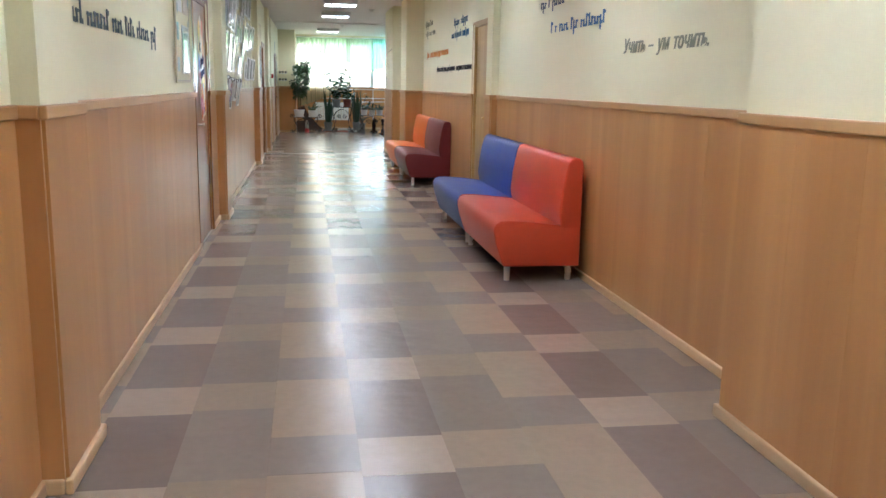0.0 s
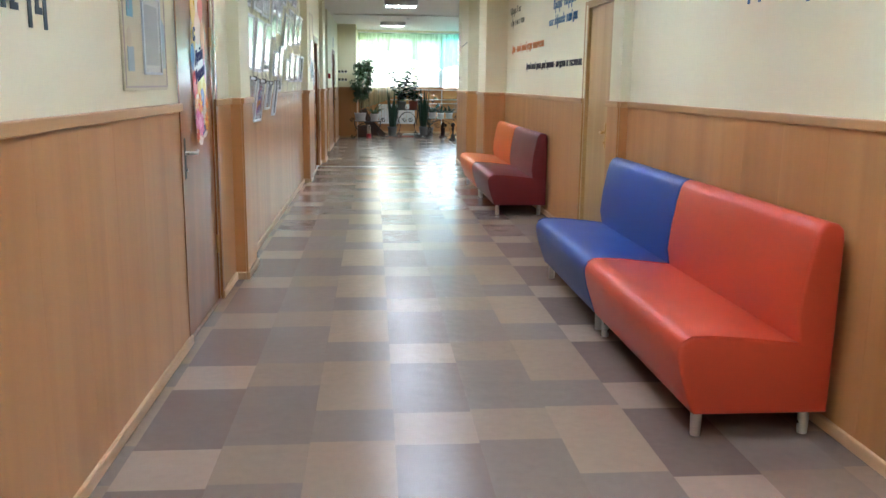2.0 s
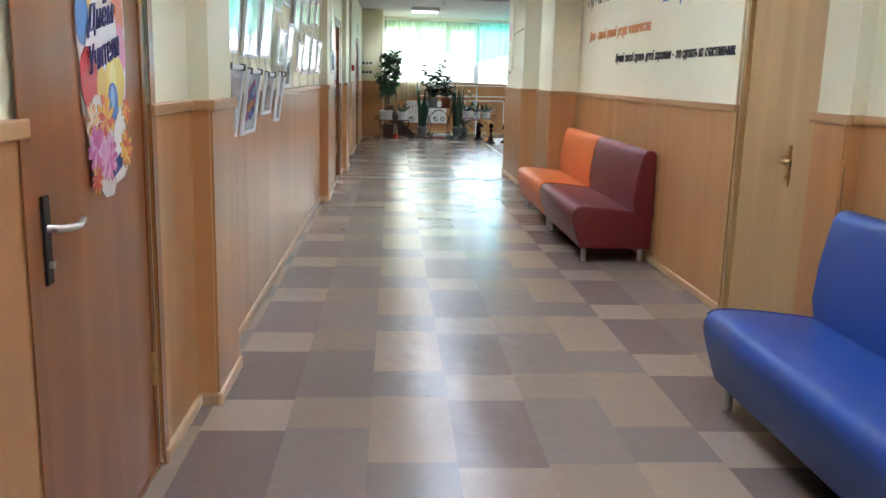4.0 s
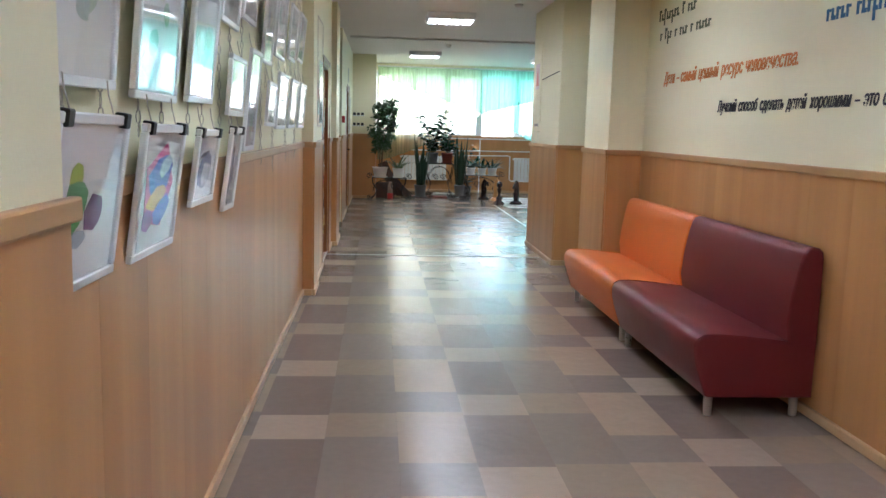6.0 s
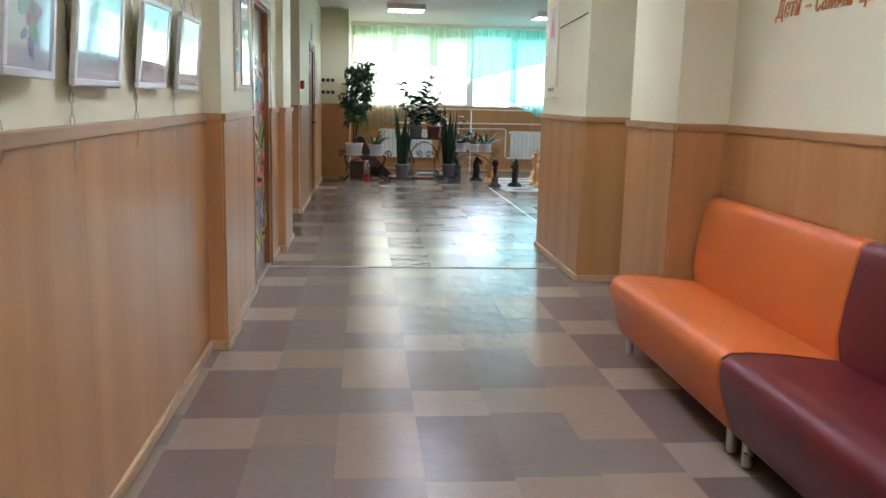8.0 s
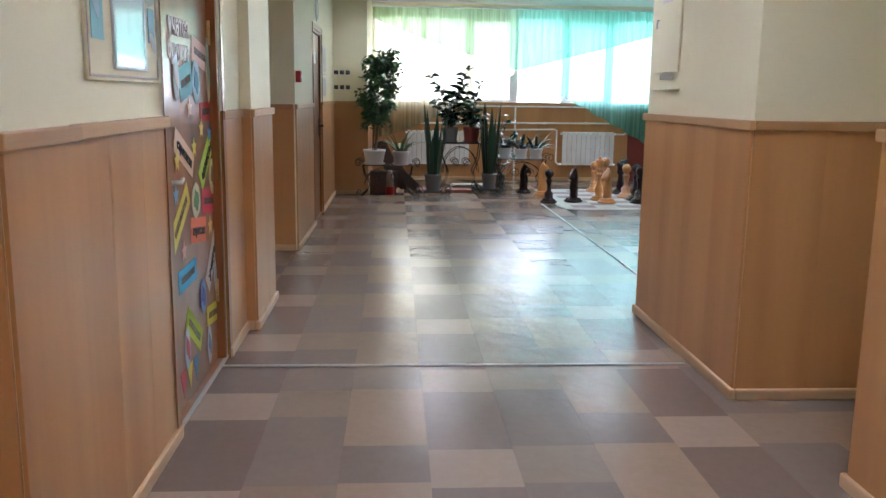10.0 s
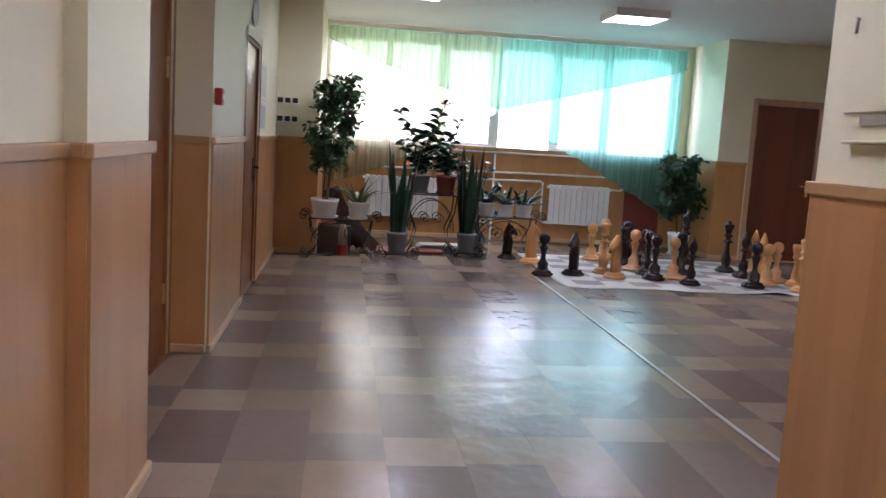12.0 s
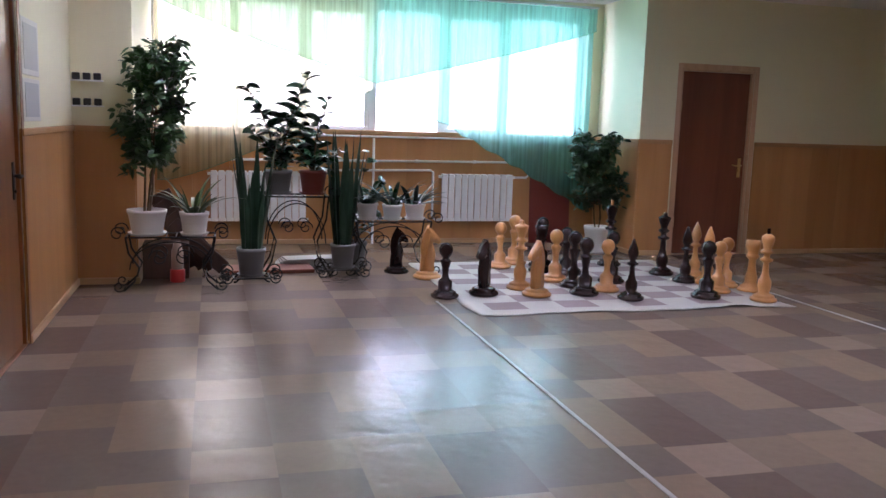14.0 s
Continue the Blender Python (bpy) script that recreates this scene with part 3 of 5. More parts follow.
W, Hh = .40, .80


def blob(bm, cx, cz, rx, rz, y, n=20, wob=0.0, rot=0.0, mat=0, rng=random.Random(1)):
    vs = []
    for i in range(n):
        a = 2 * math.pi * i / n
        k = 1 + wob * (rng.random() - .5) * 2
        x, z = rx * k * math.cos(a), rz * k * math.sin(a)
        vs.append(bm.verts.new((cx + x * math.cos(rot) - z * math.sin(rot), y, cz + x * math.sin(rot) + z * math.cos(rot))))
    f = bm.faces.new(vs)
    f.normal_update()
    if f.normal.y > 0:
        f.normal_flip()
    f.material_index = mat
    return f


def sheet_piece(name, parent, cx, cz, rx, rz, y, col, n=20, wob=0.0, rot=0.0, seed=1, rough=.5):
    bm = bmesh.new()
    f = blob(bm, cx, cz, rx, rz, y, n, wob, rot, 0, random.Random(seed))
    r = bmesh.ops.extrude_face_region(bm, geom=[f])
    bmesh.ops.translate(bm, vec=(0, .0012, 0), verts=[v for v in r["geom"] if isinstance(v, bmesh.types.BMVert)])
    bmesh.ops.recalc_face_normals(bm, faces=bm.faces)
    return part(name, bm, ink(col, rough), parent)


sheet_piece("paper", pt, .2, .42, .205, .44, 0, (.72, .66, .60), 40, .04, 0, 3, .35)
for i, (cx, cz, rx, rz, col, tilt) in enumerate((
        (.09, .74, .07, .09, (.74, .50, .06), .1), (.30, .76, .07, .08, (.62, .10, .06), 0), (.20, .64, .09, .09, (.76, .50, .40), .2), (.33, .60, .06, .09, (.70, .26, .08), .1), (.07, .58, .06, .08, (.70, .42, .05), -.1),
        (.035, .475, .048, .075, (.10, .26, .62), 0), (.33, .49, .055, .07, (.64, .14, .06), .1), (.345, .40, .045, .075, (.62, .16, .30), .1), (.18, .42, .14, .085, (.76, .70, .68), .3), (.065, .315, .07, .085, (.58, .05, .05), .1),
        (.17, .28, .05, .07, (.70, .44, .04), .2), (.28, .305, .085, .08, (.76, .54, .04), -.1), (.255, .315, .03, .05, (.80, .64, .16), -.1), (.25, .245, .045, .058, (.06, .18, .58), 0), (.245, .26, .018, .035, (.34, .52, .74), 0), (.11, .225, .05, .045, (.76, .70, .62), 0))):
    sheet_piece("balloon", pt, cx, cz, rx, rz, -.0020 - .0003 * i, col, 22, .03, tilt, i, .3)
sheet_piece("scroll", pt, .29, .145, .055, .085, -.0072, (.78, .76, .70), 6, .05, -.5, 5, .4)
sheet_piece("book", pt, .27, .055, .07, .035, -.0074, (.05, .08, .38), 5, .05, .2, 6, .4)
sheet_piece("book", pt, .29, .030, .075, .020, -.0076, (.78, .76, .72), 5, .05, .25, 7, .4)


def bloom(cx, cz, r, cols, n, seed, lift):
    """A paper dahlia: two rings of pointed petals."""
    q = random.Random(seed)
    for ring, (rr, m) in enumerate(((.68, n), (.36, n * 2 // 3))):
        for k in range(m):
            a = 2 * math.pi * (k + .5 * ring) / m + q.uniform(-.12, .12)
            sheet_piece("petal", pt, cx + r * rr * math.cos(a), cz + r * rr * math.sin(a), r * .36, r * .15, lift - .0004 * ring - .00002 * k, q.choice(cols), 8, .12, a, seed + k, .45)


PINK = ((.66, .18, .40), (.74, .36, .54), (.58, .12, .34), (.76, .48, .60))
FIRE = ((.66, .14, .05), (.72, .30, .05), (.60, .08, .05), (.76, .44, .08))
bloom(.17, .195, .075, FIRE, 13, 1, -.0080)
bloom(.06, .195, .055, ((.74, .50, .22), (.76, .62, .40), (.70, .34, .08)), 11, 2, -.0082)
bloom(.36, .215, .04, FIRE, 9, 7, -.0083)
bloom(.345, .10, .06, FIRE, 11, 3, -.0084)
bloom(.085, .115, .075, PINK, 15, 4, -.0090)
bloom(.180, .090, .070, PINK, 15, 5, -.0096)
bloom(.07, .035, .045, FIRE, 9, 6, -.0102)
INKB = ink((.05, .045, .16))
lettering("lettering", "С", Matrix.Translation((.03, -.0115, .56)) @ pose(0, 0, 0, 0, -12), .06, .10, INKB, pt, .3, .012)
lettering("lettering", "Днём", Matrix.Translation((.045, -.0115, .435)) @ pose(0, 0, 0, 0, -10), .24, .095, INKB, pt, .45, .0)
lettering("lettering", "Учителя", Matrix.Translation((.055, -.0115, .325)) @ pose(0, 0, 0, 0, -13), .27, .10, INKB, pt, .45, .0)

# paper cutouts on the second door: centre along the door, height, half sizes, turn, colour, word
LEAF = face_at(XL2 - .045, 0, 90)
cut = (
    (16.11, 1.125, .175, .055, -.42, (.76, .56, .42), "строители"), (16.54, 1.065, .17, .058, .62, (.42, .60, .05), "артисты"),
    (16.005, .855, .18, .058, .55, (.72, .62, .10), ""), (16.33, .75, .155, .06, -.12, (.78, .20, .10), "юристы"),
    (16.57, .86, .155, .062, -.10, (.60, .05, .08), ""), (16.60, 1.30, .155, .045, .02, (.55, .03, .03), ""),
    (16.61, .575, .19, .058, .75, (.66, .60, .54), "учителя"), (16.09, .58, .165, .05, .03, (.07, .38, .62), ""),
    (16.59, .28, .155, .05, -.10, (.70, .62, .06), ""), (16.17, .305, .165, .055, -.60, (.50, .62, .06), ""),
    (16.19, 1.44, .12, .075, .2, (.20, .52, .58), ""), (16.49, 1.565, .17, .06, -.15, (.72, .50, .44), ""),
)
for i, (y, z, a, b, rot, col, word) in enumerate(cut):
    t = thing("paper_card", LEAF @ pose(y, -.002, z, 0, -math.degrees(rot)), "coloured paper word card stuck on the brown door", "card", "paper cards on the door")
    part("card", box(-a, a, -.0012, 0, -b, b), ink(col, .55), t)
    if word:
        lettering("lettering", word, Matrix.Translation((-a * .75, -.0035, -.022)), a * 1.5, .062, ink((.05, .04, .04)), t, 0, .008)
    else:
        bm = bmesh.new()
        q = random.Random(i)
        x = -a * .7
        while x < a * .7:
            add_box(bm, x, x + .012, -.0024, -.0013, -.016, .016)
            x += .019
        tagged(part("lettering", bm, ink((.12, .08, .06)), t), kind="stuff")


def star(name, y, z, r, col, label):
    t = thing(name, LEAF @ Matrix.Translation((y, -.0045, z)), label, "cutout", "paper cutouts on the door")
    bm = bmesh.new()
    pts = [((r if k % 2 == 0 else r * .45) * math.sin(math.pi * k / 5), (r if k % 2 == 0 else r * .45) * math.cos(math.pi * k / 5)) for k in range(10)]
    prism(bm, pts, 0, .0012, pose(0, 0, 0, 90))
    bmesh.ops.recalc_face_normals(bm, faces=bm.faces)
    part("paper", bm, ink(col, .5), t)


for y, z, col in ((16.45, 1.22, (.78, .55, .10)), (16.62, 1.19, (.08, .25, .55)), (16.29, 1.14, (.78, .60, .10)), (15.97, 1.10, (.75, .60, .10)), (16.23, 1.32, (.72, .40, .25)), (16.57, .735, (.76, .58, .22)), (16.03, .70, (.70, .36, .28)), (15.93, .96, (.2, .4, .6))):
    star("paper_star", y, z, .052, col, "small paper star stuck on the brown door")
for y, z, rx, rz, col, col2 in ((16.285, .895, .085, .085, (.62, .62, .42), (.08, .26, .10)), (16.65, .975, .07, .09, (.72, .62, .30), (.20, .12, .06)), (16.36, .42, .06, .085, (.16, .24, .55), (.04, .06, .25)), (16.46, .15, .05, .10, (.50, .55, .62), (.18, .25, .40)), (16.02, .26, .05, .10, (.45, .50, .62), (.55, .08, .12)), (16.37, 1.44, .075, .10, (.36, .58, .70), (.10, .30, .45)), (16.66, .46, .05, .08, (.66, .66, .64), (.45, .45, .46)), (16.01, 1.45, .05, .10, (.45, .58, .62), (.6, .6, .62)), (16.64, 1.50, .05, .16, (.60, .66, .46), (.35, .55, .45))):
    t = thing("paper_cutout", LEAF @ Matrix.Translation((y, -.0065, z)), "painted paper cutout stuck on the brown door", "cutout", "paper cutouts on the door")
    sheet_piece("paper", t, 0, 0, rx, rz, 0, col, 18, .06, 0, 7)
    sheet_piece("picture", t, .004, 0, rx * .55, rz * .6, -.0022, col2, 12, .25, .4, 9)
bunt = thing("paper_bunting", LEAF @ Matrix.Translation((15.93, -.005, .13)), "three small paper pennants stuck on the brown door", "bunting")
for k, col in enumerate(((.60, .05, .08), (.72, .62, .10), (.08, .25, .50))):
    bm = bmesh.new()
    prism(bm, ((k * .12 - .05, .05), (k * .12, -.07), (k * .12 + .05, .05)), 0, .0012, pose(0, 0, 0, 90))
    bmesh.ops.recalc_face_normals(bm, faces=bm.faces)
    part("pennant", bm, ink(col), bunt)
title = thing("door_title", LEAF @ Matrix.Translation((15.9, -.004, 1.53)), "white paper letters stuck on the brown door", "lettering")
lettering("lettering", "учатся", Matrix.Translation((.02, 0, .10)), .34, .12, ink((.80, .80, .78)), title, 0, .03)
lettering("lettering", "будущие", Matrix.Translation((0, 0, 0)), .36, .11, ink((.80, .80, .78)), title, 0, .03)

# ---- pictures ----
def glass_mat():
    m = bpy.data.materials.new("picture_glass")
    m.use_nodes = True
    n, l = m.node_tree.nodes, m.node_tree.links
    n.remove(n["Principled BSDF"])
    tr, gl, lw, mx = n.new("ShaderNodeBsdfTransparent"), n.new("ShaderNodeBsdfGlossy"), n.new("ShaderNodeLayerWeight"), n.new("ShaderNodeMixShader")
    pw, fr = n.new("ShaderNodeMath"), n.new("ShaderNodeMath")
    gl.inputs["Roughness"].default_value = .03
    pw.operation, fr.operation = "POWER", "MULTIPLY_ADD"
    pw.inputs[1].default_value, fr.inputs[1].default_value, fr.inputs[2].default_value = 4.0, .55, .04
    l.new(lw.outputs["Facing"], pw.inputs[0])
    l.new(pw.outputs[0], fr.inputs[0])
    l.new(fr.outputs[0], mx.inputs[0])
    l.new(tr.outputs[0], mx.inputs[1])
    l.new(gl.outputs[0], mx.inputs[2])
    l.new(mx.outputs[0], n["Material Output"].inputs[0])
    return m


M_GLASS = glass_mat()
M_FRAME = surface("white_frame_plastic", (.80, .80, .79), .35, vary=.03, scale=5, bump=.01)
M_PAPER = surface("drawing_paper", (.76, .76, .77), .8, vary=.03, scale=6, bump=.02)
M_WIRE = surface("hanging_wire", (.55, .50, .42), .4, .6)
M_CLIP = surface("black_clip", (.02, .02, .02), .35, .3)


def picture(y0, y1, z0, z1, art, clips=False, tilt=3.0, seed=0, roll=0.0):
    w, h = y1 - y0, z1 - z0
    t = thing("picture_frame", face_at(XL + .058, (y0 + y1) / 2, 90) @ pose(0, 0, z1, tilt, roll), art[0], "picture", "children's drawings on the wall")
    b = .022
    bm = bmesh.new()
    for q in ((-w / 2, w / 2, -h, -h + b), (-w / 2, w / 2, -b, 0), (-w / 2, -w / 2 + b, -h + b, -b), (w / 2 - b, w / 2, -h + b, -b)):
        add_box(bm, q[0], q[1], -.018, 0, q[2], q[3], bevel=.003)
    part("frame", bm, M_FRAME, t)
    part("mount", box(-w / 2 + b, w / 2 - b, -.008, -.001, -h + b, -b), M_PAPER, t)
    q = random.Random(seed)
    for i, (cx, cz, rx, rz, col, n) in enumerate(art[1]):
        sheet_piece("drawing", t, (cx - .5) * (w - 2 * b), -h + b + cz * (h - 2 * b), rx * (w - 2 * b), rz * (h - 2 * b), -.0095 - .0001 * i, col, n, .12, q.random() * .4, seed * 7 + i, .75)
    pane = part("pane", box(-w / 2 + b, w / 2 - b, -.0145, -.0125, -h + b, -b), M_GLASS, t, "clear glass pane")
    pane.visible_shadow = False
    for sx in (-w * .3, w * .3):
        bm = bmesh.new()
        tube(bm, [(sx, -.004, -.004), (sx + .004, .006, .02), (sx - .003, .012, .04), (sx + .002, .02, .07)], .0018, 6)
        part("wire", bm, M_WIRE, t)
        if clips:
            part("clip", box(sx * 1.35 - .017, sx * 1.35 + .017, -.024, .004, -.028, .006, bevel=.003), M_CLIP, t, "black bulldog clip")


def random_art(seed):
    q = random.Random(seed)
    out = []
    for i in range(q.randint(4, 7)):
        out.append((q.uniform(.25, .75), q.uniform(.2, .8), q.uniform(.06, .2), q.uniform(.05, .18), tuple(v * .5 + .30 for v in (q.uniform(.1, .75), q.uniform(.1, .7), q.uniform(.1, .7))), q.choice((5, 7, 12))))
    return ("white-framed child's drawing under glass hung on the wall", out)


A1 = ("white-framed drawing of a green jar and purple ball", [(.32, .66, .10, .10, (.45, .55, .10), 8), (.34, .52, .16, .14, (.12, .34, .14), 9), (.30, .40, .16, .10, (.10, .36, .10), 8), (.62, .42, .14, .12, (.20, .08, .22), 12), (.2, .3, .12, .05, (.62, .28, .12), 7), (.42, .27, .12, .06, (.35, .4, .45), 8)])
A2 = ("white-framed bright drawing in magenta, blue and orange", [(.5, .5, .42, .40, (.55, .05, .22), 5), (.5, .62, .30, .20, (.05, .08, .42), 7), (.45, .42, .25, .10, (.72, .32, .03), 8), (.62, .30, .22, .12, (.06, .10, .55), 7), (.62, .70, .18, .08, (.40, .46, .60), 6), (.28, .25, .14, .10, (.30, .04, .30), 8)])
A3 = ("white-framed drawing of a grey-blue arc on white paper", [(.5, .45, .34, .30, (.22, .25, .36), 10), (.55, .38, .24, .20, (.55, .55, .58), 10), (.4, .7, .2, .03, (.1, .1, .14), 7)])
A4 = ("white-framed drawing of a thin grey animal figure", [(.5, .75, .09, .07, (.12, .12, .16), 8), (.52, .58, .06, .16, (.36, .36, .45), 8), (.55, .40, .16, .12, (.36, .36, .44), 9), (.35, .25, .12, .05, (.25, .25, .32), 7)])
for y0, y1, z0, z1, art in ((8.60, 9.04, 1.085, 1.45, A1), (9.18, 9.61, 1.075, 1.43, A2), (9.81, 10.16, 1.16, 1.415, A3), (10.43, 10.67, 1.085, 1.42, A4)):
    picture(y0, y1, z0, z1, art, True, 8.0, 3, .6)
grid = [(8.53, 8.98, 1.475, 1.90), (9.16, 9.60, 1.465, 1.90), (9.77, 10.17, 1.475, 1.90), (10.37, 10.72, 1.44, 1.68), (10.90, 11.21, 1.285, 1.75),
        (11.50, 11.82, 1.40, 1.635), (12.0, 12.46, 1.385, 1.715), (12.70, 13.13, 1.39, 1.715), (13.33, 13.76, 1.39, 1.72),
        (8.61, 9.06, 1.97, 2.38), (9.18, 9.66, 1.97, 2.36), (9.78, 10.24, 1.96, 2.38), (10.37, 10.76, 1.80, 2.18), (10.85, 11.22, 1.87, 2.25),
        (11.50, 11.86, 1.73, 2.12), (12.0, 12.44, 1.80, 2.2), (12.70, 13.13, 1.84, 2.2), (13.33, 13.76, 1.88, 2.22),
        (10.37, 10.76, 2.27, 2.6), (11.50, 11.9, 2.22, 2.6), (12.0, 12.44, 2.3, 2.65), (12.70, 13.13, 2.3, 2.65)]
for i, (y0, y1, z0, z1) in enumerate(grid):
    picture(y0 + .05, y1 + .05, z0 + .025, z1 + .025, random_art(i), False, 4.5 + (i * 37 % 5) * .4, i, ((i * 53) % 7 - 3) * .25)


def chain(y, z0, z1):
    """A hanging chain of thin wire links down the wall."""
    t = thing("hanging_chain", pose(XL + .012, y, 0), "thin steel chain that carries the pictures", "chain", "picture chains")
    bm = bmesh.new()
    z, k = z1, 0
    while z > z0:
        w = .006
        ring = [(0 if k % 2 else w * math.cos(a), w * math.cos(a) if k % 2 else 0, z - .017 + .019 * math.sin(a)) for a in (i * math.pi / 4 for i in range(9))]
        tube(bm, ring, .0016, 4, closed_ends=False)
        z -= .034
        k += 1
    tagged(part("links", bm, M_WIRE, t), kind="stuff")


for y, z0 in ((8.78, 1.40), (9.02, 1.40), (9.32, 1.40), (9.56, 1.40), (9.90, 1.40), (10.12, 1.40), (10.46, 1.41), (10.70, 1.22), (11.02, 1.75), (11.62, 1.24), (11.82, 1.66), (12.12, 1.18), (12.42, 1.72), (12.82, 1.2), (13.10, 1.72), (13.44, 1.2), (13.72, 1.72)):
    chain(y, z0, 2.62)


def notice(m, w, h, col, label, pieces, glass=False):
    """A flat board or poster on a wall, with its printed patches."""
    t = thing("notice_board", m, label, "notice board")
    part("board", box(0, w, -.010, 0, 0, h, bevel=.002), ink(col, .5), t)
    for i, (x0, z0, x1, z1, c) in enumerate(pieces):
        part("sheet", box(x0 * w, x1 * w, -.0125 - .0003 * i, -.0105, z0 * h, z1 * h), ink(c, .4), t)
    if glass:
        bm = bmesh.new()
        for q in ((.012, w - .012, .012, .020), (.012, w - .012, h - .020, h - .012), (.012, .020, .021, h - .021), (w - .020, w - .012, .021, h - .021)):
            add_box(bm, q[0], q[1], -.0135, -.0102, q[2], q[3], bevel=.001)
        part("border", bm, ink((.50, .42, .36), .5), t)
        x0, z0, x1, z1, c = pieces[0]
        bm = bmesh.new()
        for q in ((x0 * w - .012, x1 * w + .012, z0 * h - .012, z0 * h), (x0 * w - .012, x1 * w + .012, z1 * h, z1 * h + .012), (x0 * w - .012, x0 * w, z0 * h, z1 * h), (x1 * w, x1 * w + .012, z0 * h, z1 * h)):
            add_box(bm, q[0], q[1], -.020, -.0108, q[2], q[3], bevel=.002)
        part("sheet_frame", bm, ink((.62, .66, .68), .4), t)
        for k in range(9):
            g = random.Random(k + int(w * 100))
            side = k % 2
            sheet_piece("ornament", t, (.12 if side else .88) * w + g.uniform(-.02, .02), (.14 + .075 * k) * h, g.uniform(.03, .055), g.uniform(.02, .045), -.0150 - .0003 * k, g.choice(((.45, .50, .52), (.56, .46, .48), (.40, .46, .40), (.62, .54, .36), (.30, .40, .48))), 9, .2, g.random() * 3, k, .5)
        p = part("pane", box(pieces[0][0] * w, pieces[0][2] * w, -.019, -.017, pieces[0][1] * h, pieces[0][3] * h), M_GLASS, t)
        p.visible_shadow = False
    return t


notice(face_at(XL, 5.56, 90) @ Matrix.Translation((0, -.001, 1.37)), .72, 1.0, (.66, .60, .40), "cream notice board with framed sheets and pastel ornaments", ((.42, .08, .82, .40, (.74, .76, .78)), (.47, .11, .78, .37, (.40, .44, .50)), (.10, .30, .22, .42, (.20, .42, .50)), (.08, .08, .2, .18, (.35, .45, .48)), (.1, .5, .45, .85, (.72, .72, .72)), (.55, .5, .9, .85, (.60, .50, .40)), (.86, .1, .95, .3, (.4, .5, .5))), True)
notice(face_at(XL2, 14.82, 90) @ Matrix.Translation((0, -.001, 1.42)), .74, 1.0, (.70, .62, .40), "cream notice board with a glazed sheet and ornaments", ((.32, .05, .75, .60, (.74, .78, .80)), (.06, .12, .2, .24, (.15, .38, .42)), (.06, .26, .16, .34, (.50, .22, .18)), (.84, .14, .94, .26, (.15, .30, .42)), (.84, .28, .92, .40, (.45, .25, .35))), True)
notice(FH @ Matrix.Translation((2.62, -.001, 1.62)), .5, .34, (.72, .70, .62), "small framed sheet with grey print on the hall wall", ((.1, .1, .9, .9, (.50, .50, .46)),))
notice(FH @ Matrix.Translation((2.62, -.001, 1.26 + .08)), .5, .26, (.72, .70, .62), "small framed sheet with grey print on the hall wall", ((.1, .1, .9, .9, (.45, .46, .44)),))
alarm = thing("fire_alarm", FH @ Matrix.Translation((.07, -.0, 1.49)), "small red fire alarm call point on the hall wall", "alarm")
part("box", box(0, .09, -.045, 0, 0, .10, bevel=.006), ink((.50, .02, .015), .35), alarm)
part("button", box(.03, .06, -.050, -.0455, .035, .065, bevel=.002), M_WHITE, alarm)
for k, z in enumerate((1.66, 1.46)):
    s = thing("key_rack", face_at(-.95, YC, 0) @ Matrix.Translation((-.002, 0, z)), "narrow pale wall shelf with small dark blocks", "shelf", "wall shelves in the corner")
    part("shelf", box(0, .24, -.05, 0, -.012, 0, bevel=.002), M_WHITE, s)
    for i in range(3):
        part("block", box(.01 + i * .08, .065 + i * .08, -.045, -.005, 0, .055, bevel=.004), M_DARK, s)

# the water dispenser and sheet on the pier by the hall
FP = face_at(1.49, 0, -90)
disp = thing("wall_cabinet", FP @ Matrix.Translation((-17.50, 0, 1.52)), "flat white metal wall cabinet painted like the wall", "cabinet")
part("door", box(0, .42, -.012, 0, .02, .95, bevel=.003), M_WALL, disp)
part("sheet", box(.08, .32, -.0135, -.0125, .42, .72), ink((.72, .62, .60), .5), disp, "pinned paper with a pink triangle")
bm = bmesh.new()
prism(bm, ((.11, .46), (.29, .46), (.20, .68)), .0138, .0146, pose(0, 0, 0, 90))
bmesh.ops.recalc_face_normals(bm, faces=bm.faces)
part("triangle", bm, ink((.66, .28, .20), .5), disp)
bm = bmesh.new()
tube(bm, [(.03, -.012, .33), (.05, -.03, .33), (.05, -.03, .28)], .006, 8)
part("key", bm, M_METAL, disp)
part("slot", box(.10, .34, -.0128, -.011, -.02, .012), ink((.34, .31, .24), .6), disp)
shelf = thing("wall_ledge", FP @ Matrix.Translation((-17.46, 0, 1.437)), "narrow pale ledge on the wall", "shelf")
part("ledge", box(0, .40, -.035, 0, 0, .012, bevel=.003), M_WALL, shelf)
crack = thing("cable_trunk", FP @ Matrix.Translation((-17.05, 0, 2.06)), "thin dark cable fixed along the wall", "cable")
bm = bmesh.new()
tube(bm, [(0, -.004, -.02), (.3, -.004, -.005), (.95, -.004, .02)], .004, 6)
part("cable", bm, M_DARK, crack)

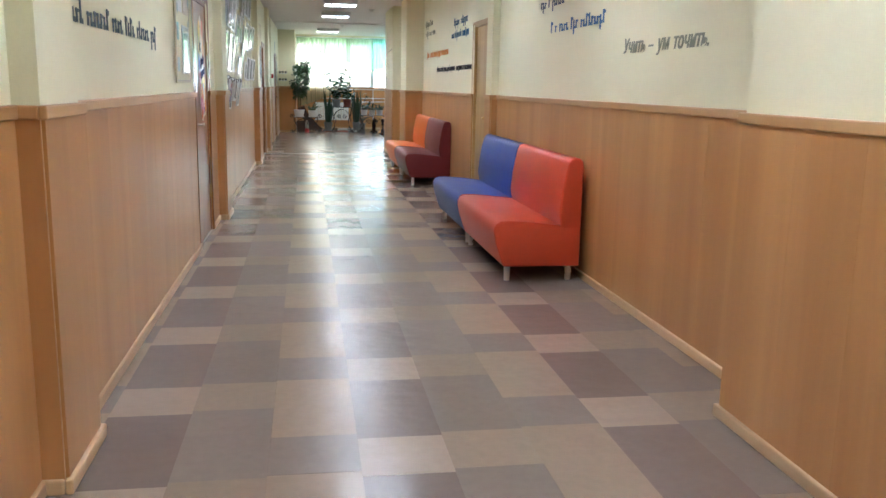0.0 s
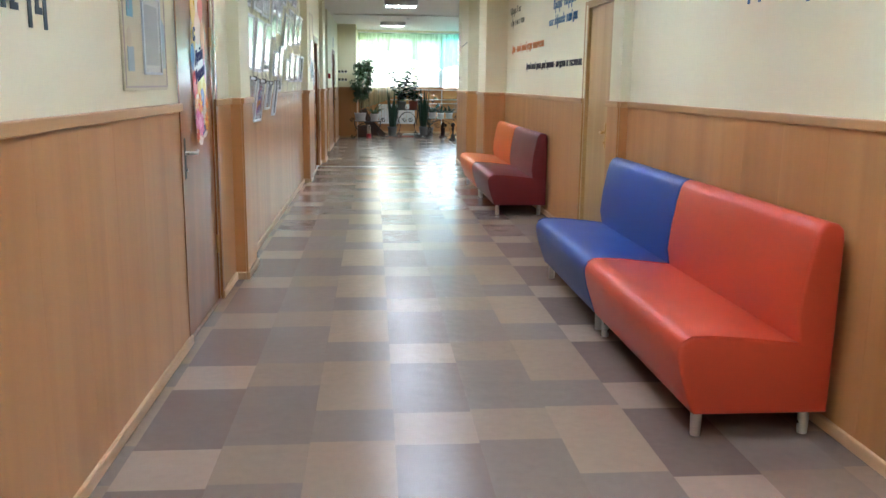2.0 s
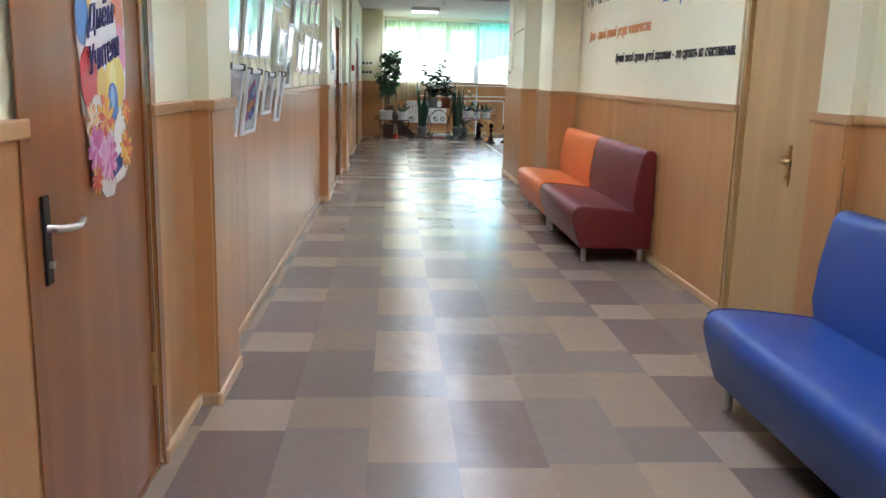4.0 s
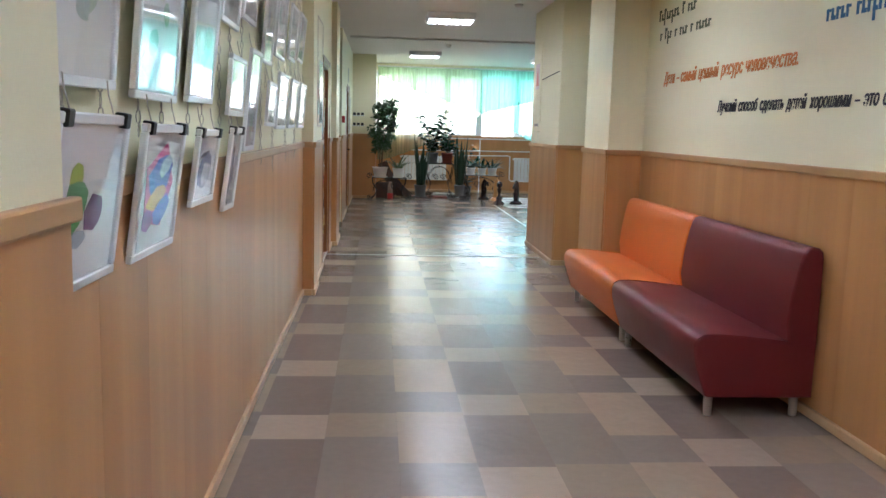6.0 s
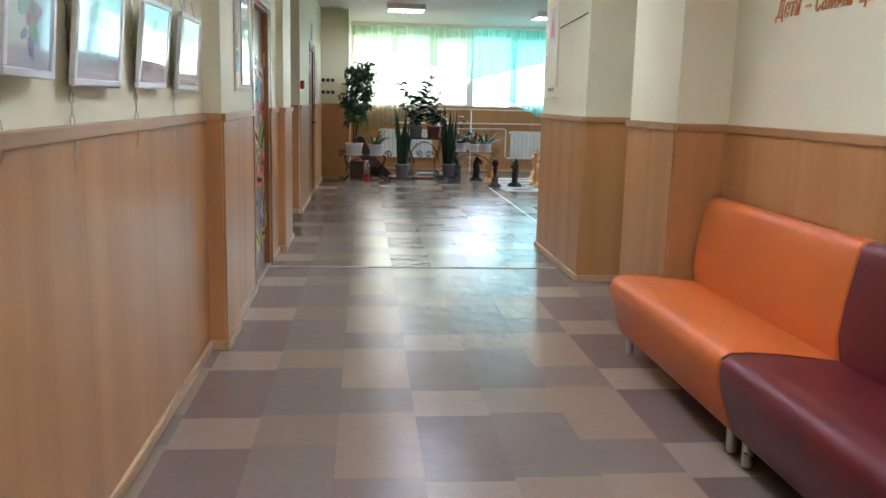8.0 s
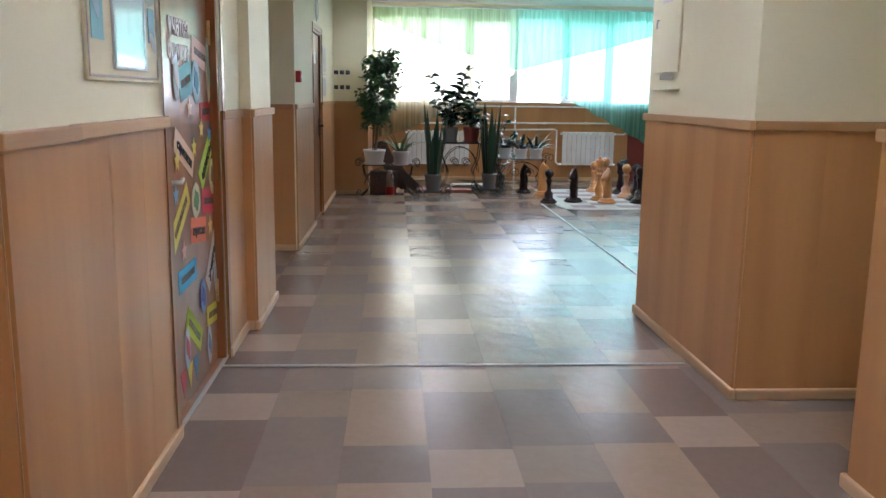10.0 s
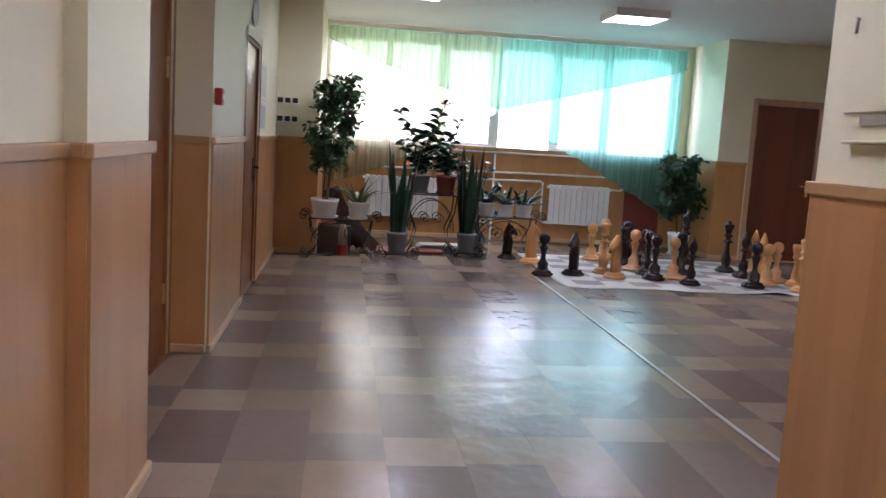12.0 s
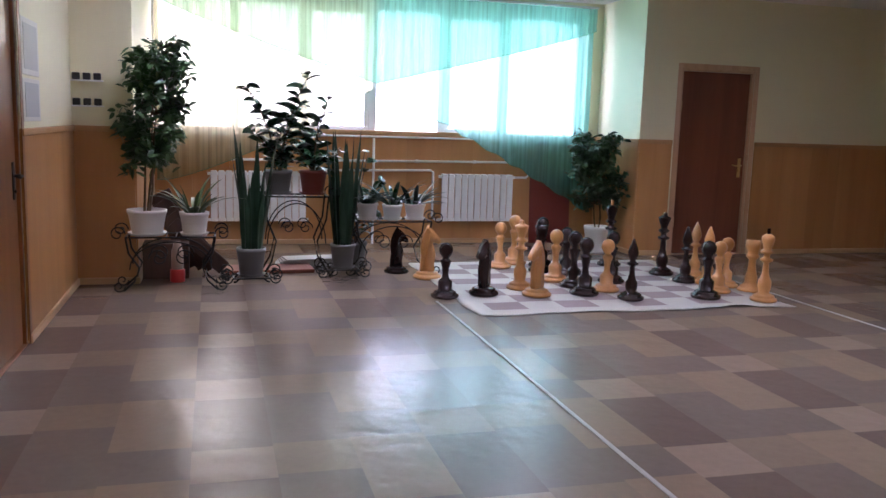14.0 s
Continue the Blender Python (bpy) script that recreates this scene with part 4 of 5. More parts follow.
for x, y in ((1.15, 16.9), (.75, 21.9), (1.1, 11.0)):
    t = thing("smoke_detector", pose(x, y, CEIL), "small white round smoke detector on the ceiling", "smoke detector", "smoke detectors")
    bm = bmesh.new()
    lathe(bm, [(0, -.045), (.028, -.045), (.032, -.028), (.048, -.022), (.05, 0), (0, 0)], 20)
    part("body", bm, M_WHITE, t, smooth=True)
t = thing("door_emblem", FH @ Matrix.Translation((d4a + .5, 0, 2.16)), "grey rounded emblem sign above the door", "sign")
sheet_piece("plate", t, 0, .14, .20, .12, -.012, (.34, .35, .36), 14, .12, 0, 5)
sheet_piece("badge", t, 0, .14, .10, .07, -.0145, (.55, .50, .38), 12, .1, 0, 6)


# ---- window and what stands before it ----
M_PVC = surface("white_window_plastic", (.80, .81, .82), .35, vary=.02, scale=4, bump=.01)
win = thing("window_1", pose(0, 0, 0), "wide white plastic window with six bays", "window", kind="structure")
YF = YW + .14
part("window_frame", box(WX0, WX1, YF, YF + .07, WZ0, WZ0 + .07, bevel=.004), M_PVC, win)
part("window_frame", box(WX0, WX1, YF, YF + .07, WZ1 - .07, WZ1, bevel=.004), M_PVC, win)
posts = (WX0 + .035, .37, 1.11, 1.905, 2.73, 3.51, WX1 - .035)
for x in posts:
    part("mullion", box(x - .045 if 0 < x < 4.4 else x - .034, x + .045 if 0 < x < 4.4 else x + .034, YF - .004, YF + .074, WZ0 + .07, WZ1 - .07, bevel=.005), M_PVC, win)
for a, b in zip(posts, posts[1:]):
    p = part("pane", box(a + .045, b - .045, YF + .03, YF + .036, WZ0 + .07, WZ1 - .07), M_GLASS, win)
    p.visible_shadow = False
for a, b in ((posts[2], posts[3]), (posts[4], posts[5])):
    for q in ((a + .046, b - .046, WZ0 + .071, WZ0 + .121), (a + .046, b - .046, WZ1 - .121, WZ1 - .071), (a + .046, a + .096, WZ0 + .122, WZ1 - .122), (b - .096, b - .046, WZ0 + .122, WZ1 - .122)):
        part("sash", box(q[0], q[1], YF - .012, YF + .028, q[2], q[3], bevel=.004), M_PVC, win)
part("window_sill", box(WX0 + .002, WX1 - .002, YW - .05, YF - .001, WZ0 - .001, WZ0 + .022, bevel=.006), M_PVC, win)

# bright overcast distance outside
M_SKY = bpy.data.materials.new("overcast_distance")
M_SKY.use_nodes = True
_n, _l = M_SKY.node_tree.nodes, M_SKY.node_tree.links
_b = _n["Principled BSDF"]
_b.inputs["Base Color"].default_value = (0, 0, 0, 1)
_tc, _no, _cr = _n.new("ShaderNodeNewGeometry"), _n.new("ShaderNodeTexNoise"), _n.new("ShaderNodeValToRGB")
_no.inputs["Scale"].default_value, _no.inputs["Detail"].default_value = .12, 6
_cr.color_ramp.elements[0].position, _cr.color_ramp.elements[0].color = .3, (.86, .90, .94, 1)
_cr.color_ramp.elements[1].position, _cr.color_ramp.elements[1].color = .6, (.98, .99, 1.0, 1)
_l.new(_tc.outputs["Position"], _no.inputs[0])
_l.new(_no.outputs[0], _cr.inputs[0])
_l.new(_cr.outputs[0], _b.inputs["Emission Color"])
_b.inputs["Emission Strength"].default_value = 3.4
bd = tagged(part("backdrop", box(-70, 80, 90, 90.2, -6, 70), M_SKY), "pale overcast sky and distance outside the window", "backdrop", kind="structure")
tagged(part("ground", box(-200, 200, 27.2, 600, -.9, -.6), surface("outdoor_ground", (.30, .32, .28), .9, vary=.2, scale=.5)), "pale ground outside the window", "ground", kind="structure")


def sheer(name, c0, c1, amount):
    """Thin woven voile whose dye runs from one side to the other."""
    m = bpy.data.materials.new(name)
    m.use_nodes = True
    n, l = m.node_tree.nodes, m.node_tree.links
    n.remove(n["Principled BSDF"])
    geo, sx, mr, mc = n.new("ShaderNodeNewGeometry"), n.new("ShaderNodeSeparateXYZ"), n.new("ShaderNodeMapRange"), n.new("ShaderNodeMix")
    mc.data_type = "RGBA"
    l.new(geo.outputs["Position"], sx.inputs[0])
    l.new(sx.outputs[0], mr.inputs[0])
    mr.inputs[1].default_value, mr.inputs[2].default_value = -.38, 4.43
    l.new(mr.outputs[0], mc.inputs["Factor"])
    mc.inputs["A"].default_value, mc.inputs["B"].default_value = (*c0, 1), (*c1, 1)
    tr, tl, df, m1, m2 = n.new("ShaderNodeBsdfTransparent"), n.new("ShaderNodeBsdfTranslucent"), n.new("ShaderNodeBsdfDiffuse"), n.new("ShaderNodeMixShader"), n.new("ShaderNodeMixShader")
    no, mp = n.new("ShaderNodeTexNoise"), n.new("ShaderNodeMapping")
    mp.inputs["Scale"].default_value = (34, 8, .25)
    no.inputs["Scale"].default_value, no.inputs["Detail"].default_value = 1.0, 3
    l.new(geo.outputs["Position"], mp.inputs[0])
    l.new(mp.outputs[0], no.inputs[0])
    mm = n.new("ShaderNodeMapRange")
    mm.inputs[3].default_value, mm.inputs[4].default_value = amount - .42, min(1, amount + .44)
    l.new(no.outputs[0], mm.inputs[0])
    m1.inputs[0].default_value = .35
    l.new(mc.outputs["Result"], tl.inputs[0])
    l.new(mc.outputs["Result"], df.inputs[0])
    l.new(tl.outputs[0], m1.inputs[1])
    l.new(df.outputs[0], m1.inputs[2])
    tint = n.new("ShaderNodeMix")
    tint.data_type = "RGBA"
    tint.inputs["Factor"].default_value = .72
    tint.inputs["A"].default_value = (1, 1, 1, 1)
    l.new(mc.outputs["Result"], tint.inputs["B"])
    l.new(tint.outputs["Result"], tr.inputs[0])
    l.new(mm.outputs[0], m2.inputs[0])
    l.new(tr.outputs[0], m2.inputs[1])
    l.new(m1.outputs[0], m2.inputs[2])
    l.new(m2.outputs[0], n["Material Output"].inputs[0])
    return m


def drape(name, x0, x1, y, top, bottom, mat, folds, depth, parent, seed):
    """Cloth hung in folds from top down to the curve bottom(x)."""
    bm = bmesh.new()
    q = random.Random(seed)
    ph = [q.random() * 6 for _ in range(4)]
    nx, nz = int((x1 - x0) * 60), 14

    def yy(x, k):
        s = math.sin(x * folds + ph[0] + .8 * math.sin(x * 2.1 + ph[1])) + .5 * math.sin(x * folds * 2.3 + ph[2])
        return y + depth * (.45 + .55 * k) * s + .01 * k * math.sin(x * 3 + ph[3])

    rows = []
    for i in range(nx + 1):
        x = x0 + (x1 - x0) * i / nx
        b = bottom(x)
        rows.append([bm.verts.new((x + .006 * math.sin(j * .7 + x * 5) * j / nz, yy(x, j / nz), top + (b - top) * j / nz)) for j in range(nz + 1)])
    for A, B in zip(rows, rows[1:]):
        for j in range(nz):
            f = bm.faces.new((A[j], A[j + 1], B[j + 1], B[j]))
            f.smooth = True
    ob = part(name, bm, mat, parent)
    hem = bmesh.new()
    tube(hem, [(x0 + (x1 - x0) * i / nx, yy(x0 + (x1 - x0) * i / nx, 1), bottom(x0 + (x1 - x0) * i / nx)) for i in range(0, nx + 1, 2)], .004, 5)
    part("hem", hem, M_HEM, ob)
    return ob


M_HEM = plain("hem_thread", (.10, .26, .16), .8)
XV = 1.88
valance = thing("valance", pose(0, 0, 0), "sheer green valance with a V-shaped hem hung over the window", "curtain")


def v_low(x):
    s = (x + .46) / (XV + .46) if x < XV else (4.50 - x) / (4.50 - XV)
    s = min(max(s, 0), 1)
    lo = 2.61 if x < XV else 2.53
    return lo - (lo - 1.82) * (s ** .9)


drape("cloth", -.46, 4.50, YW - .20, 2.78, v_low, sheer("green_voile", (.35, .53, .34), (.34, .62, .52), .57), 46, .020, valance, 2)
cl = thing("curtain", pose(0, 0, 0), "sheer cream-yellow side curtain with a slanting hem", "curtain")
drape("cloth", -.45, XV - .02, YW - .12, 2.77, lambda x: .72 + (1.79 - .72) * max(0, min(1, (x + .36) / 2.28)) ** 1.3, sheer("yellow_voile", (.62, .57, .34), (.64, .66, .56), .52), 30, .016, cl, 3)
cr = thing("curtain", pose(0, 0, 0), "sheer turquoise side curtain with a slanting hem", "curtain")
drape("cloth", XV + .02, 4.50, YW - .12, 2.77, lambda x: .40 + (1.79 - .40) * max(0, min(1, (4.50 - x) / 2.55)) ** .95 + .015 * math.sin(x * 21), sheer("turquoise_voile", (.46, .70, .64), (.24, .58, .50), .58), 30, .018, cr, 4)
rod = thing("curtain_rail", pose(0, 0, 0), "white curtain rail above the window", "curtain rail")
part("rail", box(-.475, 4.51, YW - .23, YW - .09, 2.782, 2.805, bevel=.004), M_PVC, rod)

M_RAD = surface("radiator_enamel", (.80, .80, .78), .35, vary=.03, scale=5)


def radiator(x0, x1, z0, z1):
    t = thing("radiator", pose(x0, YW - .03, z0), "white sectional aluminium radiator under the window", "radiator", "radiators")
    n = round((x1 - x0) / .08)
    w = (x1 - x0) / n
    for i in range(n):
        bm = bmesh.new()
        add_box(bm, i * w + .003, (i + 1) * w - .003, -.10, -.085, .02, z1 - z0 - .02, bevel=.006, seg=2)
        add_box(bm, i * w + w * .4, i * w + w * .6, -.086, -.03, .03, z1 - z0 - .03)
        add_box(bm, i * w + .006, (i + 1) * w - .006, -.10, -.03, z1 - z0 - .05, z1 - z0, bevel=.012, seg=2)
        part("section", bm, M_RAD, t)
    bm = bmesh.new()
    tube(bm, [(-.03, -.06, z1 - z0 - .035), (x1 - x0 + .03, -.06, z1 - z0 - .035)], .017, 10)
    tube(bm, [(-.03, -.06, .035), (x1 - x0 + .03, -.06, .035)], .017, 10)
    part("header", bm, M_RAD, t)


radiator(2.69, 3.57, .25, .825)
radiator(.10, 1.13, .25, .825)
pipes = thing("heating_pipe", pose(0, 0, 0), "white painted heating pipes along the wall under the window", "pipe")
for pts in (((-.46, YW - .07, .94), (3.74, YW - .07, .97), (3.78, YW - .07, .95), (3.78, YW - .07, .82), (3.74, YW - .09, .79), (3.59, YW - .09, .79)), ((1.20, YW - .07, .84), (2.56, YW - .07, .86), (2.60, YW - .07, .84), (2.60, YW - .07, .32), (2.64, YW - .09, .28), (2.71, YW - .09, .28)), ((1.90, YW - .045, 0), (1.90, YW - .045, 1.215))):
    bm = bmesh.new()
    tube(bm, pts, .014, 10)
    part("pipe", bm, M_RAD, pipes)
for x in (.2, .95, 1.7, 2.4, 3.1):
    bm = bmesh.new()
    lathe(bm, [(.0145, -.02), (.020, -.018), (.020, .018), (.0145, .02)], 10, pose(x, YW - .07, .944 + x * .007, 0, 90))
    part("clamp", bm, M_RAD, pipes)

# ---- plants ----
def leaf_stuff(name, col, rough=.4):
    m = surface(name, col, rough, vary=.25, scale=9, bump=.05, bscale=60, per_object=.25)
    m.node_tree.nodes["Principled BSDF"].inputs["Transmission Weight"].default_value = 0
    return m


M_LEAF = leaf_stuff("ficus_leaf", (.035, .085, .025))
M_LEAFD = leaf_stuff("rubber_leaf", (.018, .055, .022), .28)
M_SANS = leaf_stuff("sansevieria_leaf", (.014, .042, .020))
M_YEL = leaf_stuff("striped_leaf", (.07, .11, .035))
M_STEM = surface("plant_stem", (.10, .065, .035), .8, vary=.2, scale=20, bump=.2, bscale=60)
M_SOIL = surface("potting_soil", (.035, .024, .017), .95, vary=.3, scale=40, bump=.5, bscale=90)
M_POTW = surface("white_pot", (.76, .76, .74), .35, vary=.04, scale=5)
M_POTG = surface("grey_pot", (.17, .17, .17), .5, vary=.08, scale=6)
M_POTR = surface("red_pot", (.20, .045, .03), .45, vary=.08, scale=6)


def leaf_into(bm, base, way, length, width, droop=.3, n=5, fold=.15, twist=0.0, roll=0.0):
    """A blade with a midrib fold that bends over as it goes."""
    way = Vector(way).normalized()
    side = way.cross(Vector((0, 0, 1)))
    if side.length < .1:
        side = Vector((math.cos(twist), math.sin(twist), 0))
    side.normalize()
    if roll:
        side.rotate(Matrix.Rotation(roll, 3, way))
    p = Vector(base)
    rows = []
    for i in range(n + 1):
        s = i / n
        w = width * .5 * math.sin(math.pi * min(1, .12 + .88 * s)) ** .8 if s < 1 else .001
        up = side.cross(way).normalized()
        rows.append((bm.verts.new(p - side * w + up * fold * w), bm.verts.new(p), bm.verts.new(p + side * w + up * fold * w)))
        p = p + way * (length / n)
        way = (way + Vector((0, 0, -1)) * droop / n).normalized()
    for A, B in zip(rows, rows[1:]):
        for k in (0, 1):
            f = bm.faces.new((A[k], A[k + 1], B[k + 1], B[k]))
            f.smooth = True


def pot(t, x, y, z, r, h, mat, saucer=True):
    bm = bmesh.new()
    m = Matrix.Translation((x, y, z))
    lathe(bm, [(0, .004), (r * .74, .004), (r * .76, .012), (r * .95, h * .86), (r * 1.0, h * .87), (r * 1.0, h), (r * .93, h), (r * .90, h * .85), (0, h * .85)], 24, m)
    for f in bm.faces:
        f.smooth = True
    part("pot", bm, mat, t)
    bm = bmesh.new()
    lathe(bm, [(r * .895, h * .852), (r * .5, h * .88), (0, h * .885)], 18, m)
    part("soil", bm, M_SOIL, t)
    if saucer:
        bm = bmesh.new()
        lathe(bm, [(0, 0), (r * .85, 0), (r * .98, .022), (r * .93, .022), (r * .8, .006), (0, .006)], 24, m)
        part("saucer", bm, mat, t)


def ficus(x, y, z, r, h, crown_z0, crown_z1, crown_r, n, label, seed, mat, lean=0.0):
    q = random.Random(seed)
    t = thing("potted_ficus", pose(x, y, 0), label, "potted plant", "potted plants")
    pot(t, 0, 0, z, r, h, mat)
    bm = bmesh.new()
    tips = []
    for k in range(3):
        a = k * 2.1 + q.random()
        pts = [Vector((.02 * math.cos(a), .02 * math.sin(a), z + h * .8))]
        for i in range(1, 7):
            s = i / 6
            pts.append(Vector((lean * s + .035 * math.cos(a + s * 2) + q.uniform(-.015, .015), .035 * math.sin(a + s * 2) + q.uniform(-.015, .015), z + h * .8 + (crown_z1 - .15 - z - h) * s)))
        tube(bm, pts, [.011 - .0012 * i for i in range(7)], 7)
        for i in range(2, 7):
            for _ in range(4):
                b = q.random() * 6.3
                e = pts[i] + Vector((math.cos(b), math.sin(b), q.uniform(-.1, .9))) * crown_r * q.uniform(.45, 1.0)
                if e.z < crown_z0 or e.z > crown_z1:
                    e.z = q.uniform(crown_z0, crown_z1)
                mid = (pts[i] + e) / 2 + Vector((0, 0, .03))
                tube(bm, [pts[i], mid, e], [.005, .0035, .002], 5)
                tips.append((pts[i], mid, e))
    part("trunk", bm, M_STEM, t)
    bm = bmesh.new()
    for k in range(n):
        a, m, e = q.choice(tips)
        s = q.random()
        p = m.lerp(e, s) + Vector((q.gauss(0, .03), q.gauss(0, .03), q.gauss(0, .035)))
        d = Vector((q.gauss(0, 1), q.gauss(0, 1), q.gauss(-.1, .6)))
        leaf_into(bm, p, d, q.uniform(.06, .10), q.uniform(.028, .046), .5, 3, .2, 0, q.uniform(-1.2, 1.2))
    tagged(part("crown", bm, M_LEAF, t), kind="stuff")
    return t


ficus(-.385, 24.05, .446, .155, .205, .88, 1.98, .29, 2000, "tall ficus in a white pot on the iron stand", 3, M_POTW, .08)
ficus(4.36, 25.72, .0, .15, .30, .38, 1.36, .30, 2600, "bushy dark ficus in a white pot on the floor", 8, M_POTW, -.02)


def blades(x, y, z, r, h, n, length, width, upright, droop, label, seed, pmat, lmat, spread=.6, name="potted_plant"):
    q = random.Random(seed)
    t = thing(name, pose(x, y, 0), label, "potted plant", "potted plants")
    pot(t, 0, 0, z, r, h, pmat)
    for k in range(n):
        a = 2.4 * k + q.random() * .5
        rr = r * spread * math.sqrt(q.random())
        bm = bmesh.new()
        L = length * q.uniform(.45, 1.0)
        leaf_into(bm, (rr * math.cos(a), rr * math.sin(a), z + h * .85), (math.cos(a) * (1 - upright) * q.uniform(.2, 2.4), math.sin(a) * (1 - upright) * q.uniform(.2, 2.4), upright * 1.2), L, width * q.uniform(.8, 1.1), droop, 7, .35, a + 1)
        part("leaf", bm, lmat, t)
    return t


blades(-.02, 24.02, .446, .118, .19, 26, .46, .038, .62, 1.1, "striped dracaena in a white pot on the iron stand", 4, M_POTW, M_YEL)
blades(.44, 24.28, .055, .125, .245, 22, 1.12, .075, .925, .10, "tall sansevieria in a grey pot on the low stand", 5, M_POTG, M_SANS, .75, "sansevieria")
blades(1.26, 24.48, .075, .115, .225, 20, 1.10, .07, .93, .10, "tall sansevieria in a grey pot on the low stand", 6, M_POTG, M_SANS, .75, "sansevieria")
blades(1.50, 24.60, .505, .10, .155, 24, .34, .050, .52, .9, "small leafy plant in a white pot on the stand", 10, M_POTW, M_SANS)
blades(1.73, 24.58, .505, .095, .145, 24, .42, .042, .55, .9, "dark spiky plant in a white pot on the stand", 11, M_POTW, M_LEAFD)
blades(1.95, 24.60, .505, .10, .15, 24, .40, .050, .48, .9, "small dracaena in a white pot on the stand", 12, M_POTW, M_SANS)


def rubber(x, y, z, r, h, top, n, label, seed, pmat):
    q = random.Random(seed)
    t = thing("rubber_plant", pose(x, y, 0), label, "potted plant", "potted plants")
    pot(t, 0, 0, z, r, h, pmat)
    bm = bmesh.new()
    stems = []
    for k in range(6):
        a = k * 2.4 + q.random()
        hh = (top - z - h) * (1.0, .86, .70, .58, .44, .3)[k]
        pts = [Vector((.02 * math.cos(a) + .24 * s * s * math.cos(a), .02 * math.sin(a) + .14 * s * s * math.sin(a), z + h * .85 + hh * s)) for s in (0, .25, .5, .75, 1)]
        tube(bm, pts, [.009, .008, .007, .006, .004], 7)
        stems.append(pts)
    part("stem", bm, M_STEM, t)
    for k in range(n):
        pts = stems[k % 6]
        s = .15 + .85 * ((k // 6) / max(1, n // 6 - 1))
        i = min(3, int(s * 4))
        p = pts[i].lerp(pts[i + 1], s * 4 - i)
        a = 2.4 * k + q.random() * .6
        bm = bmesh.new()
        leaf_into(bm, p, (math.cos(a), math.sin(a), q.uniform(.1, .9)), q.uniform(.11, .19), q.uniform(.06, .085), .9, 5, .2, 0, q.uniform(-1.0, 1.0))
        part("leaf", bm, M_LEAFD, t)


rubber(.69, 24.60, .735, .125, .215, 1.80, 160, "rubber plant in a grey pot on the tall stand", 21, M_POTG)
rubber(1.44, 24.98, 0, .13, .25, 1.14, 54, "broad-leaved plant in a grey pot on the floor", 23, M_POTG)
rubber(1.00, 24.60, .735, .125, .215, 1.62, 84, "rubber plant in a red-brown pot on the tall stand", 22, M_POTR)


# wrought-iron plant stands
def scroll(cx, cz, r, turns, a0, y, cw=1, n=22):
    return [(cx + r * (1 - .75 * i / n) * math.cos(a0 + cw * turns * 2 * math.pi * i / n), y, cz + r * (1 - .75 * i / n) * math.sin(a0 + cw * turns * 2 * math.pi * i / n)) for i in range(n + 1)]


def stand(x, y, w, d, z, label, low=False):
    t = thing("plant_stand", pose(x, y, 0), label, "plant stand", "iron plant stands")
    bm = bmesh.new()
    for sy in (-d / 2, d / 2):
        tube(bm, [(-w / 2, sy, z), (w / 2, sy, z)], .008, 6)
    for sx in (-w / 2, w / 2):
        tube(bm, [(sx, -d / 2, z), (sx, d / 2, z)], .008, 6)
    n = max(3, int(w / .07))
    for i in range(1, n):
        tube(bm, [(-w / 2 + w * i / n, -d / 2, z), (-w / 2 + w * i / n, d / 2, z)], .005, 5)
    part("shelf", bm, M_BLACKM, t)
    for sy in (-d / 2, d / 2):
        for s in (-1, 1):
            bm = bmesh.new()
            if low:
                pts = [(s * w * .35, sy, z), (s * w * .42, sy, z * .5), (s * w * .5, sy, .02)]
            else:
                pts = [(s * (w / 2), sy, z), (s * (w / 2 - .02), sy, z * .72), (s * (w / 2 - .10), sy, z * .45), (s * (w / 2 - .06), sy, z * .2), (s * (w / 2 + .02), sy, .012)]
            tube(bm, pts, .0085, 7)
            part("leg", bm, M_BLACKM, t)
            bm = bmesh.new()
            tube(bm, scroll(s * (w / 2 + .055), .05, .048, 1.25, math.pi if s > 0 else 0, sy, s), .006, 6)
            part("foot_scroll", bm, M_BLACKM, t)
            bm = bmesh.new()
            tube(bm, scroll(s * (w / 2 + .06), z + .03, .06, 1.3, math.pi if s > 0 else 0, sy, -s), .006, 6)
            part("side_scroll", bm, M_BLACKM, t)
        if not low:
            bm = bmesh.new()
            tube(bm, [(w * .46 * math.cos(math.pi * i / 14), sy, z * .42 + z * .5 * math.sin(math.pi * i / 14)) for i in range(15)], .006, 6)
            part("arch", bm, M_BLACKM, t)
            for s in (-1, 1):
                bm = bmesh.new()
                tube(bm, scroll(s * w * .14, z * .62, w * .11, 1.3, 0 if s > 0 else math.pi, sy, s), .0055, 6)
                part("scroll", bm, M_BLACKM, t)


stand(-.20, 24.05, .68, .28, .440, "black wrought-iron plant stand with scrolls holding white pots")
stand(.845, 24.60, .56, .28, .722, "tall black wrought-iron plant stand with scrolls")
stand(1.73, 24.60, .70, .28, .498, "black wrought-iron plant stand with scrolls holding small pots")
stand(.44, 24.28, .30, .24, .05, "low black wrought-iron pot stand with curled feet", True)
stand(1.26, 24.48, .28, .22, .07, "low black wrought-iron pot stand with curled feet", True)

